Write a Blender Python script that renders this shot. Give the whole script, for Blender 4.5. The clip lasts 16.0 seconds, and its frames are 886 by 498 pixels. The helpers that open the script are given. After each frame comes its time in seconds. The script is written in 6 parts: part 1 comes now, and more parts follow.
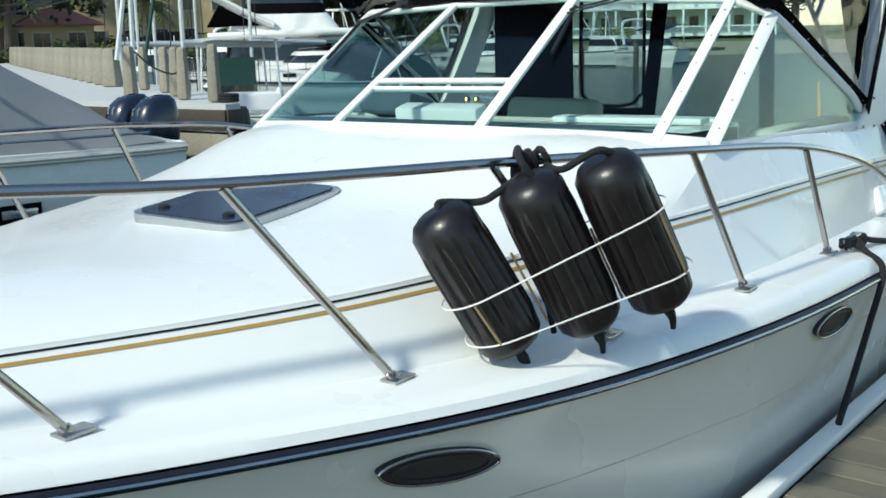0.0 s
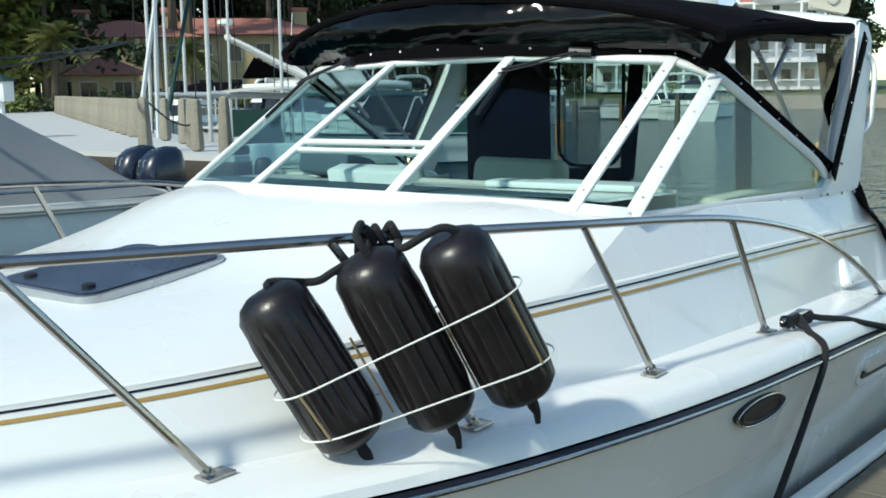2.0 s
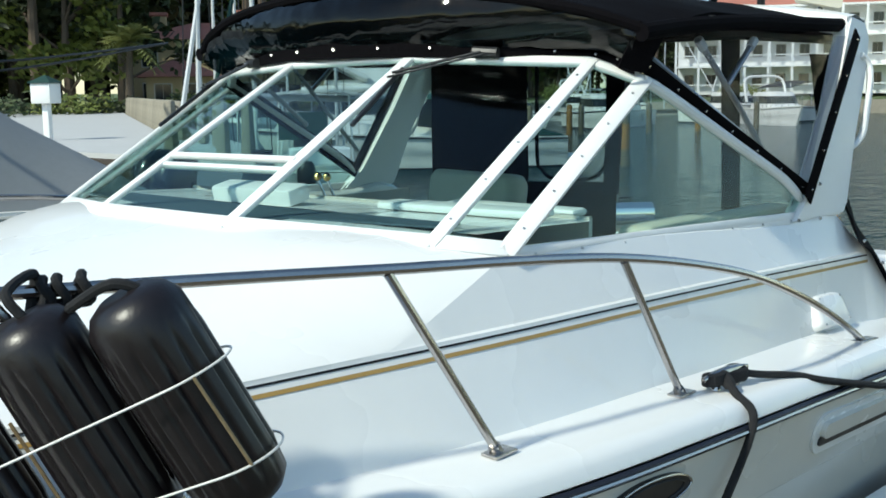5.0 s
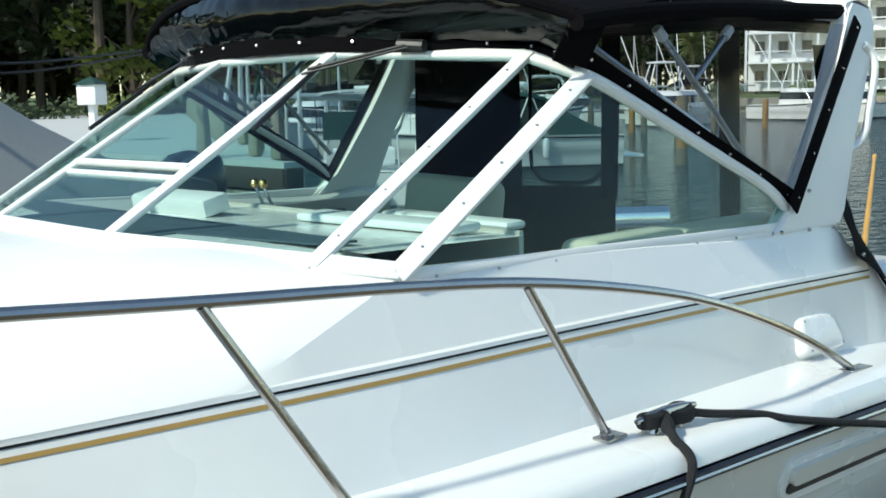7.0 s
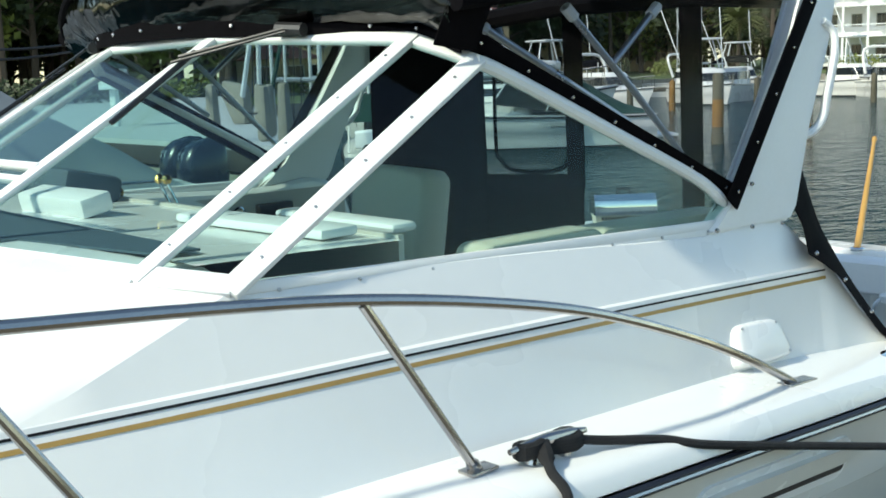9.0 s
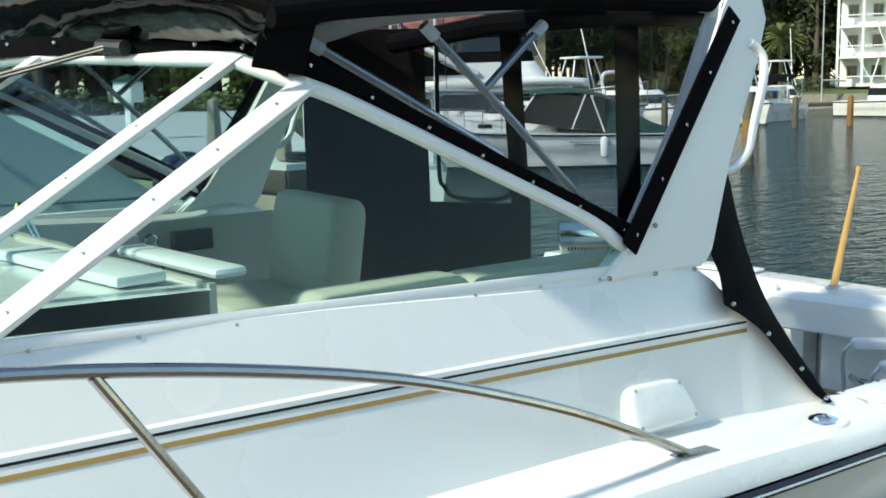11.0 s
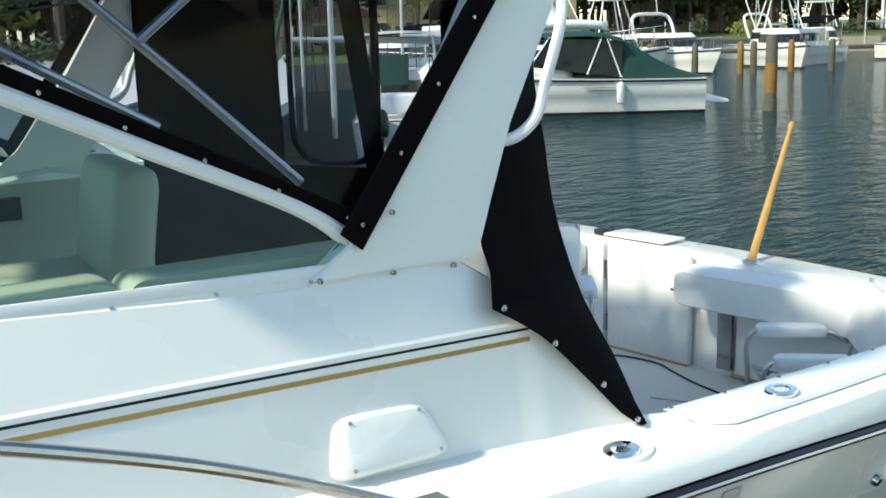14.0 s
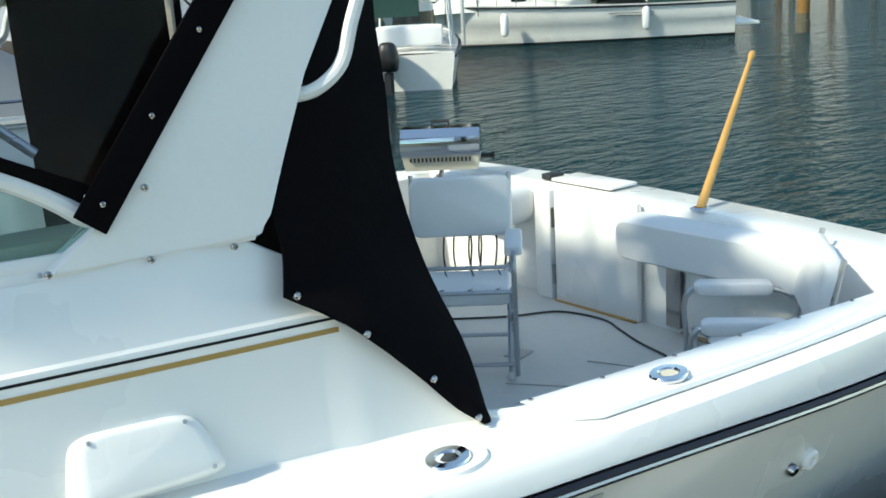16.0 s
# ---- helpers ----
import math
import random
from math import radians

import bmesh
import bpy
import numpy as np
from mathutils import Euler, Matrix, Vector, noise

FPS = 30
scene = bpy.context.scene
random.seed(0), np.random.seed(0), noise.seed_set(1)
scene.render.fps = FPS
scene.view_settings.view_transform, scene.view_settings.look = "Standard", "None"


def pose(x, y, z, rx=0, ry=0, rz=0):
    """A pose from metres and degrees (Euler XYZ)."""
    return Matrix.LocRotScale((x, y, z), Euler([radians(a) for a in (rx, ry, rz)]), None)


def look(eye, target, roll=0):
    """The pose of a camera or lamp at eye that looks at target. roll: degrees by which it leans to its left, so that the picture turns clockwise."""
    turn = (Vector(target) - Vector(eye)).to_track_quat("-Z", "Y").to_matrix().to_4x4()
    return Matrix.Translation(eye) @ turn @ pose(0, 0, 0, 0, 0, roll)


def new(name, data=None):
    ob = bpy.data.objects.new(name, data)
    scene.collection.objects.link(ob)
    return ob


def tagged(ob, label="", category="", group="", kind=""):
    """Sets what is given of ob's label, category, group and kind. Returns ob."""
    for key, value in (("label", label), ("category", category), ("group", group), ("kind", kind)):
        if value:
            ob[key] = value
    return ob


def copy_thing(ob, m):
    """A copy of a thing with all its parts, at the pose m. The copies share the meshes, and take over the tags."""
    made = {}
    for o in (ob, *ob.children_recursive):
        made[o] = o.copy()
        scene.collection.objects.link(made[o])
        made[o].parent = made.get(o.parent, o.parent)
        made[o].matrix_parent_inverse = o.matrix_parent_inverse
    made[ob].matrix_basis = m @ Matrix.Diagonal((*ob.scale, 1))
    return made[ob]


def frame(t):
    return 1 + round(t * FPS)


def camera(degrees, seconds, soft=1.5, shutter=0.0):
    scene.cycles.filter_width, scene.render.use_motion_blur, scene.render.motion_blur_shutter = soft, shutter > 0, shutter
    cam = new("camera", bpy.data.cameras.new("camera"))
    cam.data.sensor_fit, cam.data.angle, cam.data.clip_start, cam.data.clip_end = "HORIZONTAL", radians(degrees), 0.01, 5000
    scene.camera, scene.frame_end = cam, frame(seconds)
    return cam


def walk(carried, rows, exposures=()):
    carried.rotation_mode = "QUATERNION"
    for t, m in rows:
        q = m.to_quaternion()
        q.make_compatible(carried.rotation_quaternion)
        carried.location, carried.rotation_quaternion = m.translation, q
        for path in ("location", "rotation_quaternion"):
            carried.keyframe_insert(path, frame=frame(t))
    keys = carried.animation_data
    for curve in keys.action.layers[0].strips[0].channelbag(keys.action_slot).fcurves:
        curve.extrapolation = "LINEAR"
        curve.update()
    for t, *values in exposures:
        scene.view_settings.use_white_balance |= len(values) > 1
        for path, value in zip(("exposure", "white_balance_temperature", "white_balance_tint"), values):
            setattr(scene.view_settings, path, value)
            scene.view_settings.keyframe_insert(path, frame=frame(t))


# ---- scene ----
cam = camera(44.8, 16.0, soft=1.7)
METRES, EYE, TILT, LEAN, TURN = 5.5, 2.35, -11.3, 1.3, -56.0
ROWS = [
    (0.0, 0.0, 0.0, 0.0, -0.0, 0.0, 0.0),
    (0.5, 0.0251, 0.0128, 0.0038, 0.94, 1.0, -0.33),
    (1.0, 0.0497, 0.0227, 0.0088, 1.73, 1.95, -0.59),
    (1.5, 0.0763, 0.0321, 0.0126, 2.34, 2.51, -0.79),
    (2.0, 0.0988, 0.0483, 0.0168, 2.49, 2.65, -0.96),
    (2.5, 0.1172, 0.0692, 0.0203, 2.63, 2.91, -1.23),
    (3.0, 0.1362, 0.0919, 0.0249, 3.08, 3.14, -1.51),
    (3.5, 0.1579, 0.11, 0.0296, 3.92, 3.22, -1.58),
    (4.0, 0.1844, 0.1332, 0.0366, 5.01, 3.0, -1.55),
    (6.5, 0.2912, 0.2509, 0.0617, 9.53, 2.53, -2.52),
    (7.0, 0.3106, 0.2727, 0.0655, 10.55, 2.44, -2.22),
    (7.5, 0.3273, 0.2912, 0.0705, 11.32, 2.03, -1.71),
    (8.0, 0.3524, 0.3083, 0.0769, 12.25, 1.56, -1.7),
    (8.5, 0.3688, 0.3277, 0.0809, 12.55, 0.95, -1.87),
    (9.0, 0.3872, 0.3495, 0.0846, 13.08, 1.28, -2.03),
    (9.5, 0.4062, 0.3702, 0.0899, 13.55, 1.61, -2.2),
    (12.0, 0.5083, 0.4994, 0.1202, 17.17, 1.19, -2.89),
    (12.5, 0.5278, 0.5298, 0.1253, 18.04, 0.37, -2.65),
    (13.0, 0.5455, 0.5583, 0.131, 18.14, -0.06, -2.9),
    (13.5, 0.5636, 0.5805, 0.1364, 17.85, -0.27, -3.17),
    (14.0, 0.5869, 0.604, 0.1416, 17.47, -1.07, -3.16),
    (14.5, 0.6078, 0.6366, 0.1456, 17.36, -2.44, -2.94),
    (15.0, 0.6271, 0.6643, 0.1502, 17.84, -3.27, -2.68),
    (15.5, 0.6436, 0.69, 0.1567, 18.58, -3.99, -2.23),
    (16.0, 0.6594, 0.7158, 0.1619, 19.78, -4.82, -1.8),
]
EXPOSURES = ((0.0, 0.38, 6450, -2), (3.5, 0.36, 6500, -2), (7.5, 0.58, 6750, -2), (9.5, 0.68, 6950, -2), (12.0, 0.82, 7050, -2), (16.0, 0.88, 7100, -2))
walk(cam, [(t, pose(0, 0, EYE, TILT, LEAN, TURN) @ pose(METRES * x, METRES * y, METRES * z, 90 + pitch, roll, yaw)) for t, x, y, z, yaw, pitch, roll in ROWS], EXPOSURES)

# ---- light ----
SUN_AZ, SUN_EL = 171.0, 42.0            # degrees from +x towards +y, and above the horizon
world = bpy.data.worlds.new("sky")
scene.world = world
world.use_nodes = True
wn = world.node_tree.nodes
sky = wn.new("ShaderNodeTexSky")
sky.sky_type, sky.sun_disc = "NISHITA", False
sky.sun_elevation, sky.sun_rotation = radians(SUN_EL), radians(90 - SUN_AZ)
sky.air_density, sky.dust_density = 1.0, 0.4
wn["Background"].inputs["Strength"].default_value = 0.15
world.node_tree.links.new(sky.outputs[0], wn["Background"].inputs["Color"])
sun = new("sun", bpy.data.lights.new("sun", "SUN"))
sun.data.energy, sun.data.angle, sun.data.color = 3.2, radians(3.0), (1.0, 0.955, 0.88)
a, e = radians(SUN_AZ), radians(SUN_EL)
sun.matrix_world = look((0, 0, 30), (-math.cos(e) * math.cos(a), -math.cos(e) * math.sin(a), 30 - math.sin(e)))


# ---- materials ----
def material(name, color, rough=0.5, metal=0.0, vary=0.12, scale=6.0, bump=0.0, bump_scale=60.0, fine=0.5, coat=0.0,
             other=None, spread=0.0, spec=0.5, stretch=(1, 1, 1), detail=4.0):
    """Principled surface with a broad and a fine variation of colour, roughness and relief."""
    m = bpy.data.materials.new(name)
    m.use_nodes = True
    t = m.node_tree
    n, link = t.nodes, t.links.new
    p = n["Principled BSDF"]
    p.inputs["Metallic"].default_value = metal
    p.inputs["Specular IOR Level"].default_value = spec
    p.inputs["Coat Weight"].default_value = coat
    p.inputs["Coat Roughness"].default_value = 0.06
    co = n.new("ShaderNodeTexCoord")
    mp = n.new("ShaderNodeMapping")
    mp.inputs["Scale"].default_value = stretch
    link(co.outputs["Object"], mp.inputs["Vector"])

    def tex(s, d=detail):
        x = n.new("ShaderNodeTexNoise")
        x.inputs["Scale"].default_value, x.inputs["Detail"].default_value = s, d
        link(mp.outputs[0], x.inputs["Vector"])
        return x.outputs["Fac"]

    def ramp(fac, lo, hi, a0=0.3, a1=0.7):
        r = n.new("ShaderNodeMapRange")
        for k, v in (("From Min", a0), ("From Max", a1), ("To Min", lo), ("To Max", hi)):
            r.inputs[k].default_value = v
        link(fac, r.inputs["Value"])
        return r.outputs[0]

    big, small = tex(scale), tex(scale * 9)
    mix = n.new("ShaderNodeMix")
    mix.data_type = "RGBA"
    dark = tuple(c * (1 - vary) for c in color[:3]) if other is None else other
    mix.inputs["A"].default_value, mix.inputs["B"].default_value = (*dark, 1), (*color[:3], 1)
    add = n.new("ShaderNodeMix")
    add.inputs["Factor"].default_value = fine
    link(ramp(big, 0, 1), add.inputs["A"])
    link(ramp(small, 0, 1), add.inputs["B"])
    link(add.outputs["Result"], mix.inputs["Factor"])
    out = mix.outputs["Result"]
    if spread:
        oi = n.new("ShaderNodeObjectInfo")
        hs = n.new("ShaderNodeHueSaturation")
        link(ramp(oi.outputs["Random"], 1 - spread, 1 + spread, 0, 1), hs.inputs["Value"])
        link(out, hs.inputs["Color"])
        out = hs.outputs[0]
    link(out, p.inputs["Base Color"])
    link(ramp(big, max(rough - 0.07, 0.02), min(rough + 0.09, 1)), p.inputs["Roughness"])
    if bump:
        b = n.new("ShaderNodeBump")
        b.inputs["Strength"].default_value, b.inputs["Distance"].default_value = bump, 0.01
        link(tex(bump_scale), b.inputs["Height"])
        link(b.outputs[0], p.inputs["Normal"])
    return m


def clear(name, tint, rough=0.02, alpha_mix=0.12, wave=0.0, gloss=0.75):
    """Thin pane or vinyl: tinted see-through with a Fresnel gloss."""
    m = bpy.data.materials.new(name)
    m.use_nodes = True
    t = m.node_tree
    n, link = t.nodes, t.links.new
    n.remove(n["Principled BSDF"])
    tr, gl, mx, fr = (n.new("ShaderNode" + k) for k in ("BsdfTransparent", "BsdfGlossy", "MixShader", "LayerWeight"))
    tr.inputs[0].default_value = (*tint, 1)
    gl.inputs["Roughness"].default_value = rough
    pw, ad = n.new("ShaderNodeMath"), n.new("ShaderNodeMath")
    pw.operation, pw.inputs[1].default_value = "POWER", 4.0
    ad.operation, ad.use_clamp, ad.inputs[1].default_value, ad.inputs[2].default_value = "MULTIPLY_ADD", True, gloss, alpha_mix
    link(fr.outputs["Facing"], pw.inputs[0])
    link(pw.outputs[0], ad.inputs[0])
    link(ad.outputs[0], mx.inputs[0])
    link(tr.outputs[0], mx.inputs[1])
    link(gl.outputs[0], mx.inputs[2])
    link(mx.outputs[0], n["Material Output"].inputs["Surface"])
    if wave:
        tx, b = n.new("ShaderNodeTexNoise"), n.new("ShaderNodeBump")
        co = n.new("ShaderNodeTexCoord")
        tx.inputs["Scale"].default_value = 5.0
        b.inputs["Strength"].default_value, b.inputs["Distance"].default_value = wave, 0.05
        link(co.outputs["Object"], tx.inputs["Vector"])
        link(tx.outputs["Fac"], b.inputs["Height"])
        link(b.outputs[0], gl.inputs["Normal"])
        link(b.outputs[0], fr.inputs["Normal"])
    return m


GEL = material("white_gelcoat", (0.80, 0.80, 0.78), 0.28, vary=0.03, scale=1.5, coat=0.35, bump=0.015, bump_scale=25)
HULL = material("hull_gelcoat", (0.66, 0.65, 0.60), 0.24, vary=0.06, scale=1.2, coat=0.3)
GEL2 = material("old_white_gelcoat", (0.76, 0.75, 0.71), 0.3, vary=0.08, scale=1.0, coat=0.3, spread=0.06)
NONSKID = material("cockpit_sole", (0.66, 0.65, 0.61), 0.6, vary=0.1, scale=3, bump=0.2, bump_scale=220)
FRAME = material("white_powder_coat", (0.80, 0.80, 0.78), 0.35, vary=0.04, scale=8)
STEEL = material("stainless_steel", (0.44, 0.42, 0.41), 0.18, 1.0, vary=0.12, scale=9)
CHROME = material("polished_chrome", (0.75, 0.75, 0.76), 0.07, 1.0, vary=0.05, scale=14)
BRASS = material("brass_knob", (0.72, 0.50, 0.18), 0.22, 1.0)
CANVAS = material("black_canvas", (0.0045, 0.004, 0.005), 0.9, spec=0.05, vary=0.35, scale=5, bump=0.12, bump_scale=90)
MESH = material("dark_brown_screen", (0.009, 0.0065, 0.006), 0.9, spec=0.05, vary=0.25, scale=4, bump=0.08, bump_scale=60)
NAVY = material("navy_carpet", (0.06, 0.095, 0.12), 0.7, vary=0.3, scale=6, bump=0.3, bump_scale=300)
FENDER = material("black_ribbed_vinyl", (0.012, 0.009, 0.010), 0.37, spec=0.42, vary=0.35, scale=7, fine=0.6, bump=0.06, bump_scale=120)
BLACK = material("black_rubber", (0.015, 0.015, 0.017), 0.45, vary=0.3, scale=12)
ROPE = material("black_braided_line", (0.012, 0.012, 0.014), 0.85, vary=0.4, scale=30, bump=0.5, bump_scale=500)
CORD = material("white_wire_coating", (0.78, 0.76, 0.72), 0.4, vary=0.2, scale=40)
RUST = material("rusty_wire", (0.42, 0.30, 0.16), 0.5, 0.4, vary=0.5, scale=40)
GOLD = material("gold_pinstripe", (0.40, 0.25, 0.07), 0.35, vary=0.1, scale=6)
INK = material("black_pinstripe", (0.008, 0.008, 0.009), 0.5, spec=0.2, vary=0.1)
RUB = material("navy_rub_rail", (0.010, 0.012, 0.022), 0.4, spec=0.3, vary=0.3, scale=10)
RIM = material("anodised_frame", (0.48, 0.49, 0.50), 0.3, 0.8, vary=0.1)
SMOKE = material("smoked_acrylic", (0.022, 0.028, 0.055), 0.22, spec=0.3, vary=0.2, scale=4)
CREAM = material("cream_vinyl", (0.56, 0.53, 0.43), 0.5, vary=0.06, scale=4, bump=0.05, bump_scale=200)
VINYL = material("white_vinyl", (0.78, 0.78, 0.77), 0.42, vary=0.05, scale=5, bump=0.05, bump_scale=160)
LINER = material("grey_beige_liner", (0.50, 0.48, 0.43), 0.5, vary=0.08, scale=3)
TEAK = material("varnished_wood", (0.55, 0.31, 0.08), 0.22, vary=0.25, scale=14, coat=0.6, stretch=(1, 1, 0.15))
DECKWOOD = material("weathered_planks", (0.17, 0.15, 0.11), 0.8, vary=0.35, scale=3, bump=0.35, bump_scale=45, stretch=(6, 0.5, 1), spread=0.18)
CONCRETE = material("old_concrete", (0.31, 0.28, 0.22), 0.9, vary=0.35, scale=2.2, bump=0.35, bump_scale=20, spread=0.12)
SLAB = material("pale_pier_concrete", (0.50, 0.50, 0.49), 0.9, vary=0.12, scale=1.2, bump=0.2, bump_scale=30)
WET = material("dark_wet_timber", (0.06, 0.045, 0.032), 0.7, vary=0.5, scale=2, bump=0.4, bump_scale=18)
COVER = material("grey_boat_cover", (0.21, 0.22, 0.225), 0.75, vary=0.1, scale=1.5, bump=0.2, bump_scale=4)
GREEN = material("green_canvas", (0.005, 0.042, 0.033), 0.8, vary=0.2, scale=2.5, bump=0.2, bump_scale=6)
COWL = material("navy_outboard_cowling", (0.008, 0.014, 0.032), 0.25, vary=0.2, scale=3, coat=0.25)
GLASSD = material("dark_cabin_glass", (0.018, 0.024, 0.028), 0.06, vary=0.3, scale=2)
STUCCO = material("tan_stucco", (0.44, 0.35, 0.20), 0.9, vary=0.12, scale=0.5, bump=0.15, bump_scale=20)
ROOF = material("red_clay_roof", (0.42, 0.17, 0.13), 0.8, vary=0.2, scale=0.7, bump=0.4, bump_scale=8)
BARK = material("pine_bark", (0.12, 0.09, 0.065), 0.9, vary=0.4, scale=3, bump=0.6, bump_scale=14, stretch=(1, 1, 0.3))
LEAF = material("tree_leaves", (0.045, 0.064, 0.018), 0.6, other=(0.013, 0.023, 0.007), scale=0.35, spread=0.25)
PALM = material("palm_fronds", (0.17, 0.18, 0.055), 0.55, other=(0.08, 0.10, 0.03), scale=0.8)
SHRUB = material("yellow_green_hedge", (0.17, 0.19, 0.035), 0.6, other=(0.07, 0.10, 0.02), scale=0.8)
GRASS = material("lawn", (0.10, 0.14, 0.035), 0.9, other=(0.06, 0.08, 0.03), scale=0.25, bump=0.3, bump_scale=8)
PILE = material("tarred_piling", (0.13, 0.11, 0.07), 0.85, other=(0.055, 0.055, 0.04), scale=1.5, bump=0.5, bump_scale=12, stretch=(2, 2, 0.4))
RUSTPILE = material("orange_stained_wood", (0.28, 0.145, 0.035), 0.8, vary=0.5, scale=2, bump=0.4, bump_scale=12)
MAST = material("painted_mast", (0.55, 0.56, 0.56), 0.35, 0.2, vary=0.06, scale=2)
GLASS = clear("tinted_windshield_glass", (0.77, 0.885, 0.875), 0.01, 0.014, 0.0, 0.35)
CLEARV = clear("clear_vinyl", (0.70, 0.73, 0.79), 0.04, 0.008, 0.12, 0.6)
WINV = clear("clear_window_vinyl", (0.80, 0.82, 0.84), 0.02, 0.008)
DARKV = clear("smoky_vinyl", (0.08, 0.09, 0.10), 0.07, 0.025, 0.45)


def water_material():
    m = bpy.data.materials.new("harbour_water")
    m.use_nodes = True
    n, link = m.node_tree.nodes, m.node_tree.links.new
    p = n["Principled BSDF"]
    p.inputs["Base Color"].default_value = (0.006, 0.030, 0.036, 1)
    p.inputs["Roughness"].default_value, p.inputs["IOR"].default_value = 0.06, 1.22
    p.inputs["Specular IOR Level"].default_value = 0.12
    co, mp = n.new("ShaderNodeTexCoord"), n.new("ShaderNodeMapping")
    mp.inputs["Scale"].default_value, mp.inputs["Rotation"].default_value = (1.0, 2.2, 1), (0, 0, radians(-35))
    link(co.outputs["Object"], mp.inputs["Vector"])
    last = None
    for s, d, st in ((0.8, 0.24, 1.0), (2.4, 0.17, 1.0), (7.5, 0.05, 1.0)):
        x, b = n.new("ShaderNodeTexNoise"), n.new("ShaderNodeBump")
        x.inputs["Scale"].default_value, x.inputs["Detail"].default_value = s, 3
        b.inputs["Strength"].default_value, b.inputs["Distance"].default_value = st, d
        link(mp.outputs[0], x.inputs["Vector"])
        link(x.outputs["Fac"], b.inputs["Height"])
        if last:
            link(last, b.inputs["Normal"])
        last = b.outputs[0]
    link(last, p.inputs["Normal"])
    return m


WATER = water_material()


# ---- mesh helpers ----
def base_of(ob):
    v = Vector((0, 0, 0))
    while ob:
        v += ob.location
        ob = ob.parent
    return v


def part(name, bm, mat, parent=None, label="", smooth=True, sharp=35):
    """Links a bmesh, given in world metres, as one mesh under parent."""
    if parent is not None:
        bmesh.ops.translate(bm, vec=-base_of(parent), verts=bm.verts)
    bmesh.ops.recalc_face_normals(bm, faces=bm.faces)
    me = bpy.data.meshes.new(name)
    bm.to_mesh(me)
    bm.free()
    if smooth:
        me.shade_smooth()
        me.set_sharp_from_angle(angle=radians(sharp))
    me.materials.append(mat)
    ob = new(name, me)
    ob.parent = parent
    if label:
        ob["label"] = label
    return ob


def thing(name, at, label, category, group="", kind=""):
    ob = new(name)
    ob.location, ob.empty_display_size = at, 0.1
    return tagged(ob, label, category, group, kind)


def bm_new():
    return bmesh.new()


def box(bm, c, s, rot=(0, 0, 0), bevel=0.0, seg=2):
    m = pose(*c, *rot) @ Matrix.Diagonal((*s, 1))
    r = bmesh.ops.create_cube(bm, size=1.0, matrix=m)
    if bevel:
        bmesh.ops.bevel(bm, geom=list({e for v in r["verts"] for e in v.link_edges}), offset=bevel, segments=seg, affect="EDGES", profile=0.5)
    return bm


def spline(pts, n=6, closed=False):
    """Catmull-Rom through pts."""
    P = [Vector(p) for p in pts]
    out = []
    k = len(P)
    for i in range(k if closed else k - 1):
        g = (lambda j: P[j % k]) if closed else (lambda j: P[min(max(j, 0), k - 1)])
        p0, p1, p2, p3 = g(i - 1), g(i), g(i + 1), g(i + 2)
        for j in range(n):
            t = j / n
            out.append(0.5 * ((2 * p1) + (p2 - p0) * t + (2 * p0 - 5 * p1 + 4 * p2 - p3) * t * t + (3 * p1 - p0 - 3 * p2 + p3) * t ** 3))
    if not closed:
        out.append(P[-1])
    return out


def tube(bm, pts, r, seg=8, closed=False, flat=1.0):
    """A round bar along pts; r may be a list of radii."""
    P = [Vector(p) for p in pts]
    k = len(P)
    rs = r if isinstance(r, (list, tuple)) else [r] * k
    rings, side = [], None
    for i, p in enumerate(P):
        d = (P[(i + 1) % k] - P[i - 1]) if closed else (P[min(i + 1, k - 1)] - P[max(i - 1, 0)])
        d.normalize()
        if side is None:
            side = d.orthogonal().normalized() if abs(d.z) > 0.95 else d.cross(Vector((0, 0, 1))).normalized()
        side = (side - d * side.dot(d)).normalized()
        up = side.cross(d)
        rings.append([bm.verts.new(p + rs[i] * (math.cos(a) * side + flat * math.sin(a) * up)) for a in (2 * math.pi * j / seg for j in range(seg))])
    for i in range(k if closed else k - 1):
        A, B = rings[i], rings[(i + 1) % k]
        for j in range(seg):
            bm.faces.new((A[j], A[(j + 1) % seg], B[(j + 1) % seg], B[j]))
    if not closed:
        bm.faces.new(rings[0])
        bm.faces.new(rings[-1][::-1])
    return bm


def lathe(bm, profile, m=Matrix(), seg=24, wob=None):
    """Turned shape from (radius, height) pairs round z, put in place by m."""
    rings = []
    for r, z in profile:
        rings.append([bm.verts.new(m @ Vector(((r + (wob(a, z) if wob else 0)) * math.cos(a), (r + (wob(a, z) if wob else 0)) * math.sin(a), z))) for a in (2 * math.pi * j / seg for j in range(seg))])
    for A, B in zip(rings, rings[1:]):
        for j in range(seg):
            bm.faces.new((A[j], A[(j + 1) % seg], B[(j + 1) % seg], B[j]))
    bm.faces.new(rings[0][::-1])
    bm.faces.new(rings[-1])
    return bm


def grid(bm, rows, thick=0.0):
    """A sheet through rows of points; thick gives it a back and edges."""
    V = [[bm.verts.new(p) for p in row] for row in rows]
    F = []
    for A, B in zip(V, V[1:]):
        for j in range(len(A) - 1):
            F.append(bm.faces.new((A[j], A[j + 1], B[j + 1], B[j])))
    if thick:
        bmesh.ops.recalc_face_normals(bm, faces=bm.faces)
        bmesh.ops.solidify(bm, geom=F, thickness=thick)
    return bm


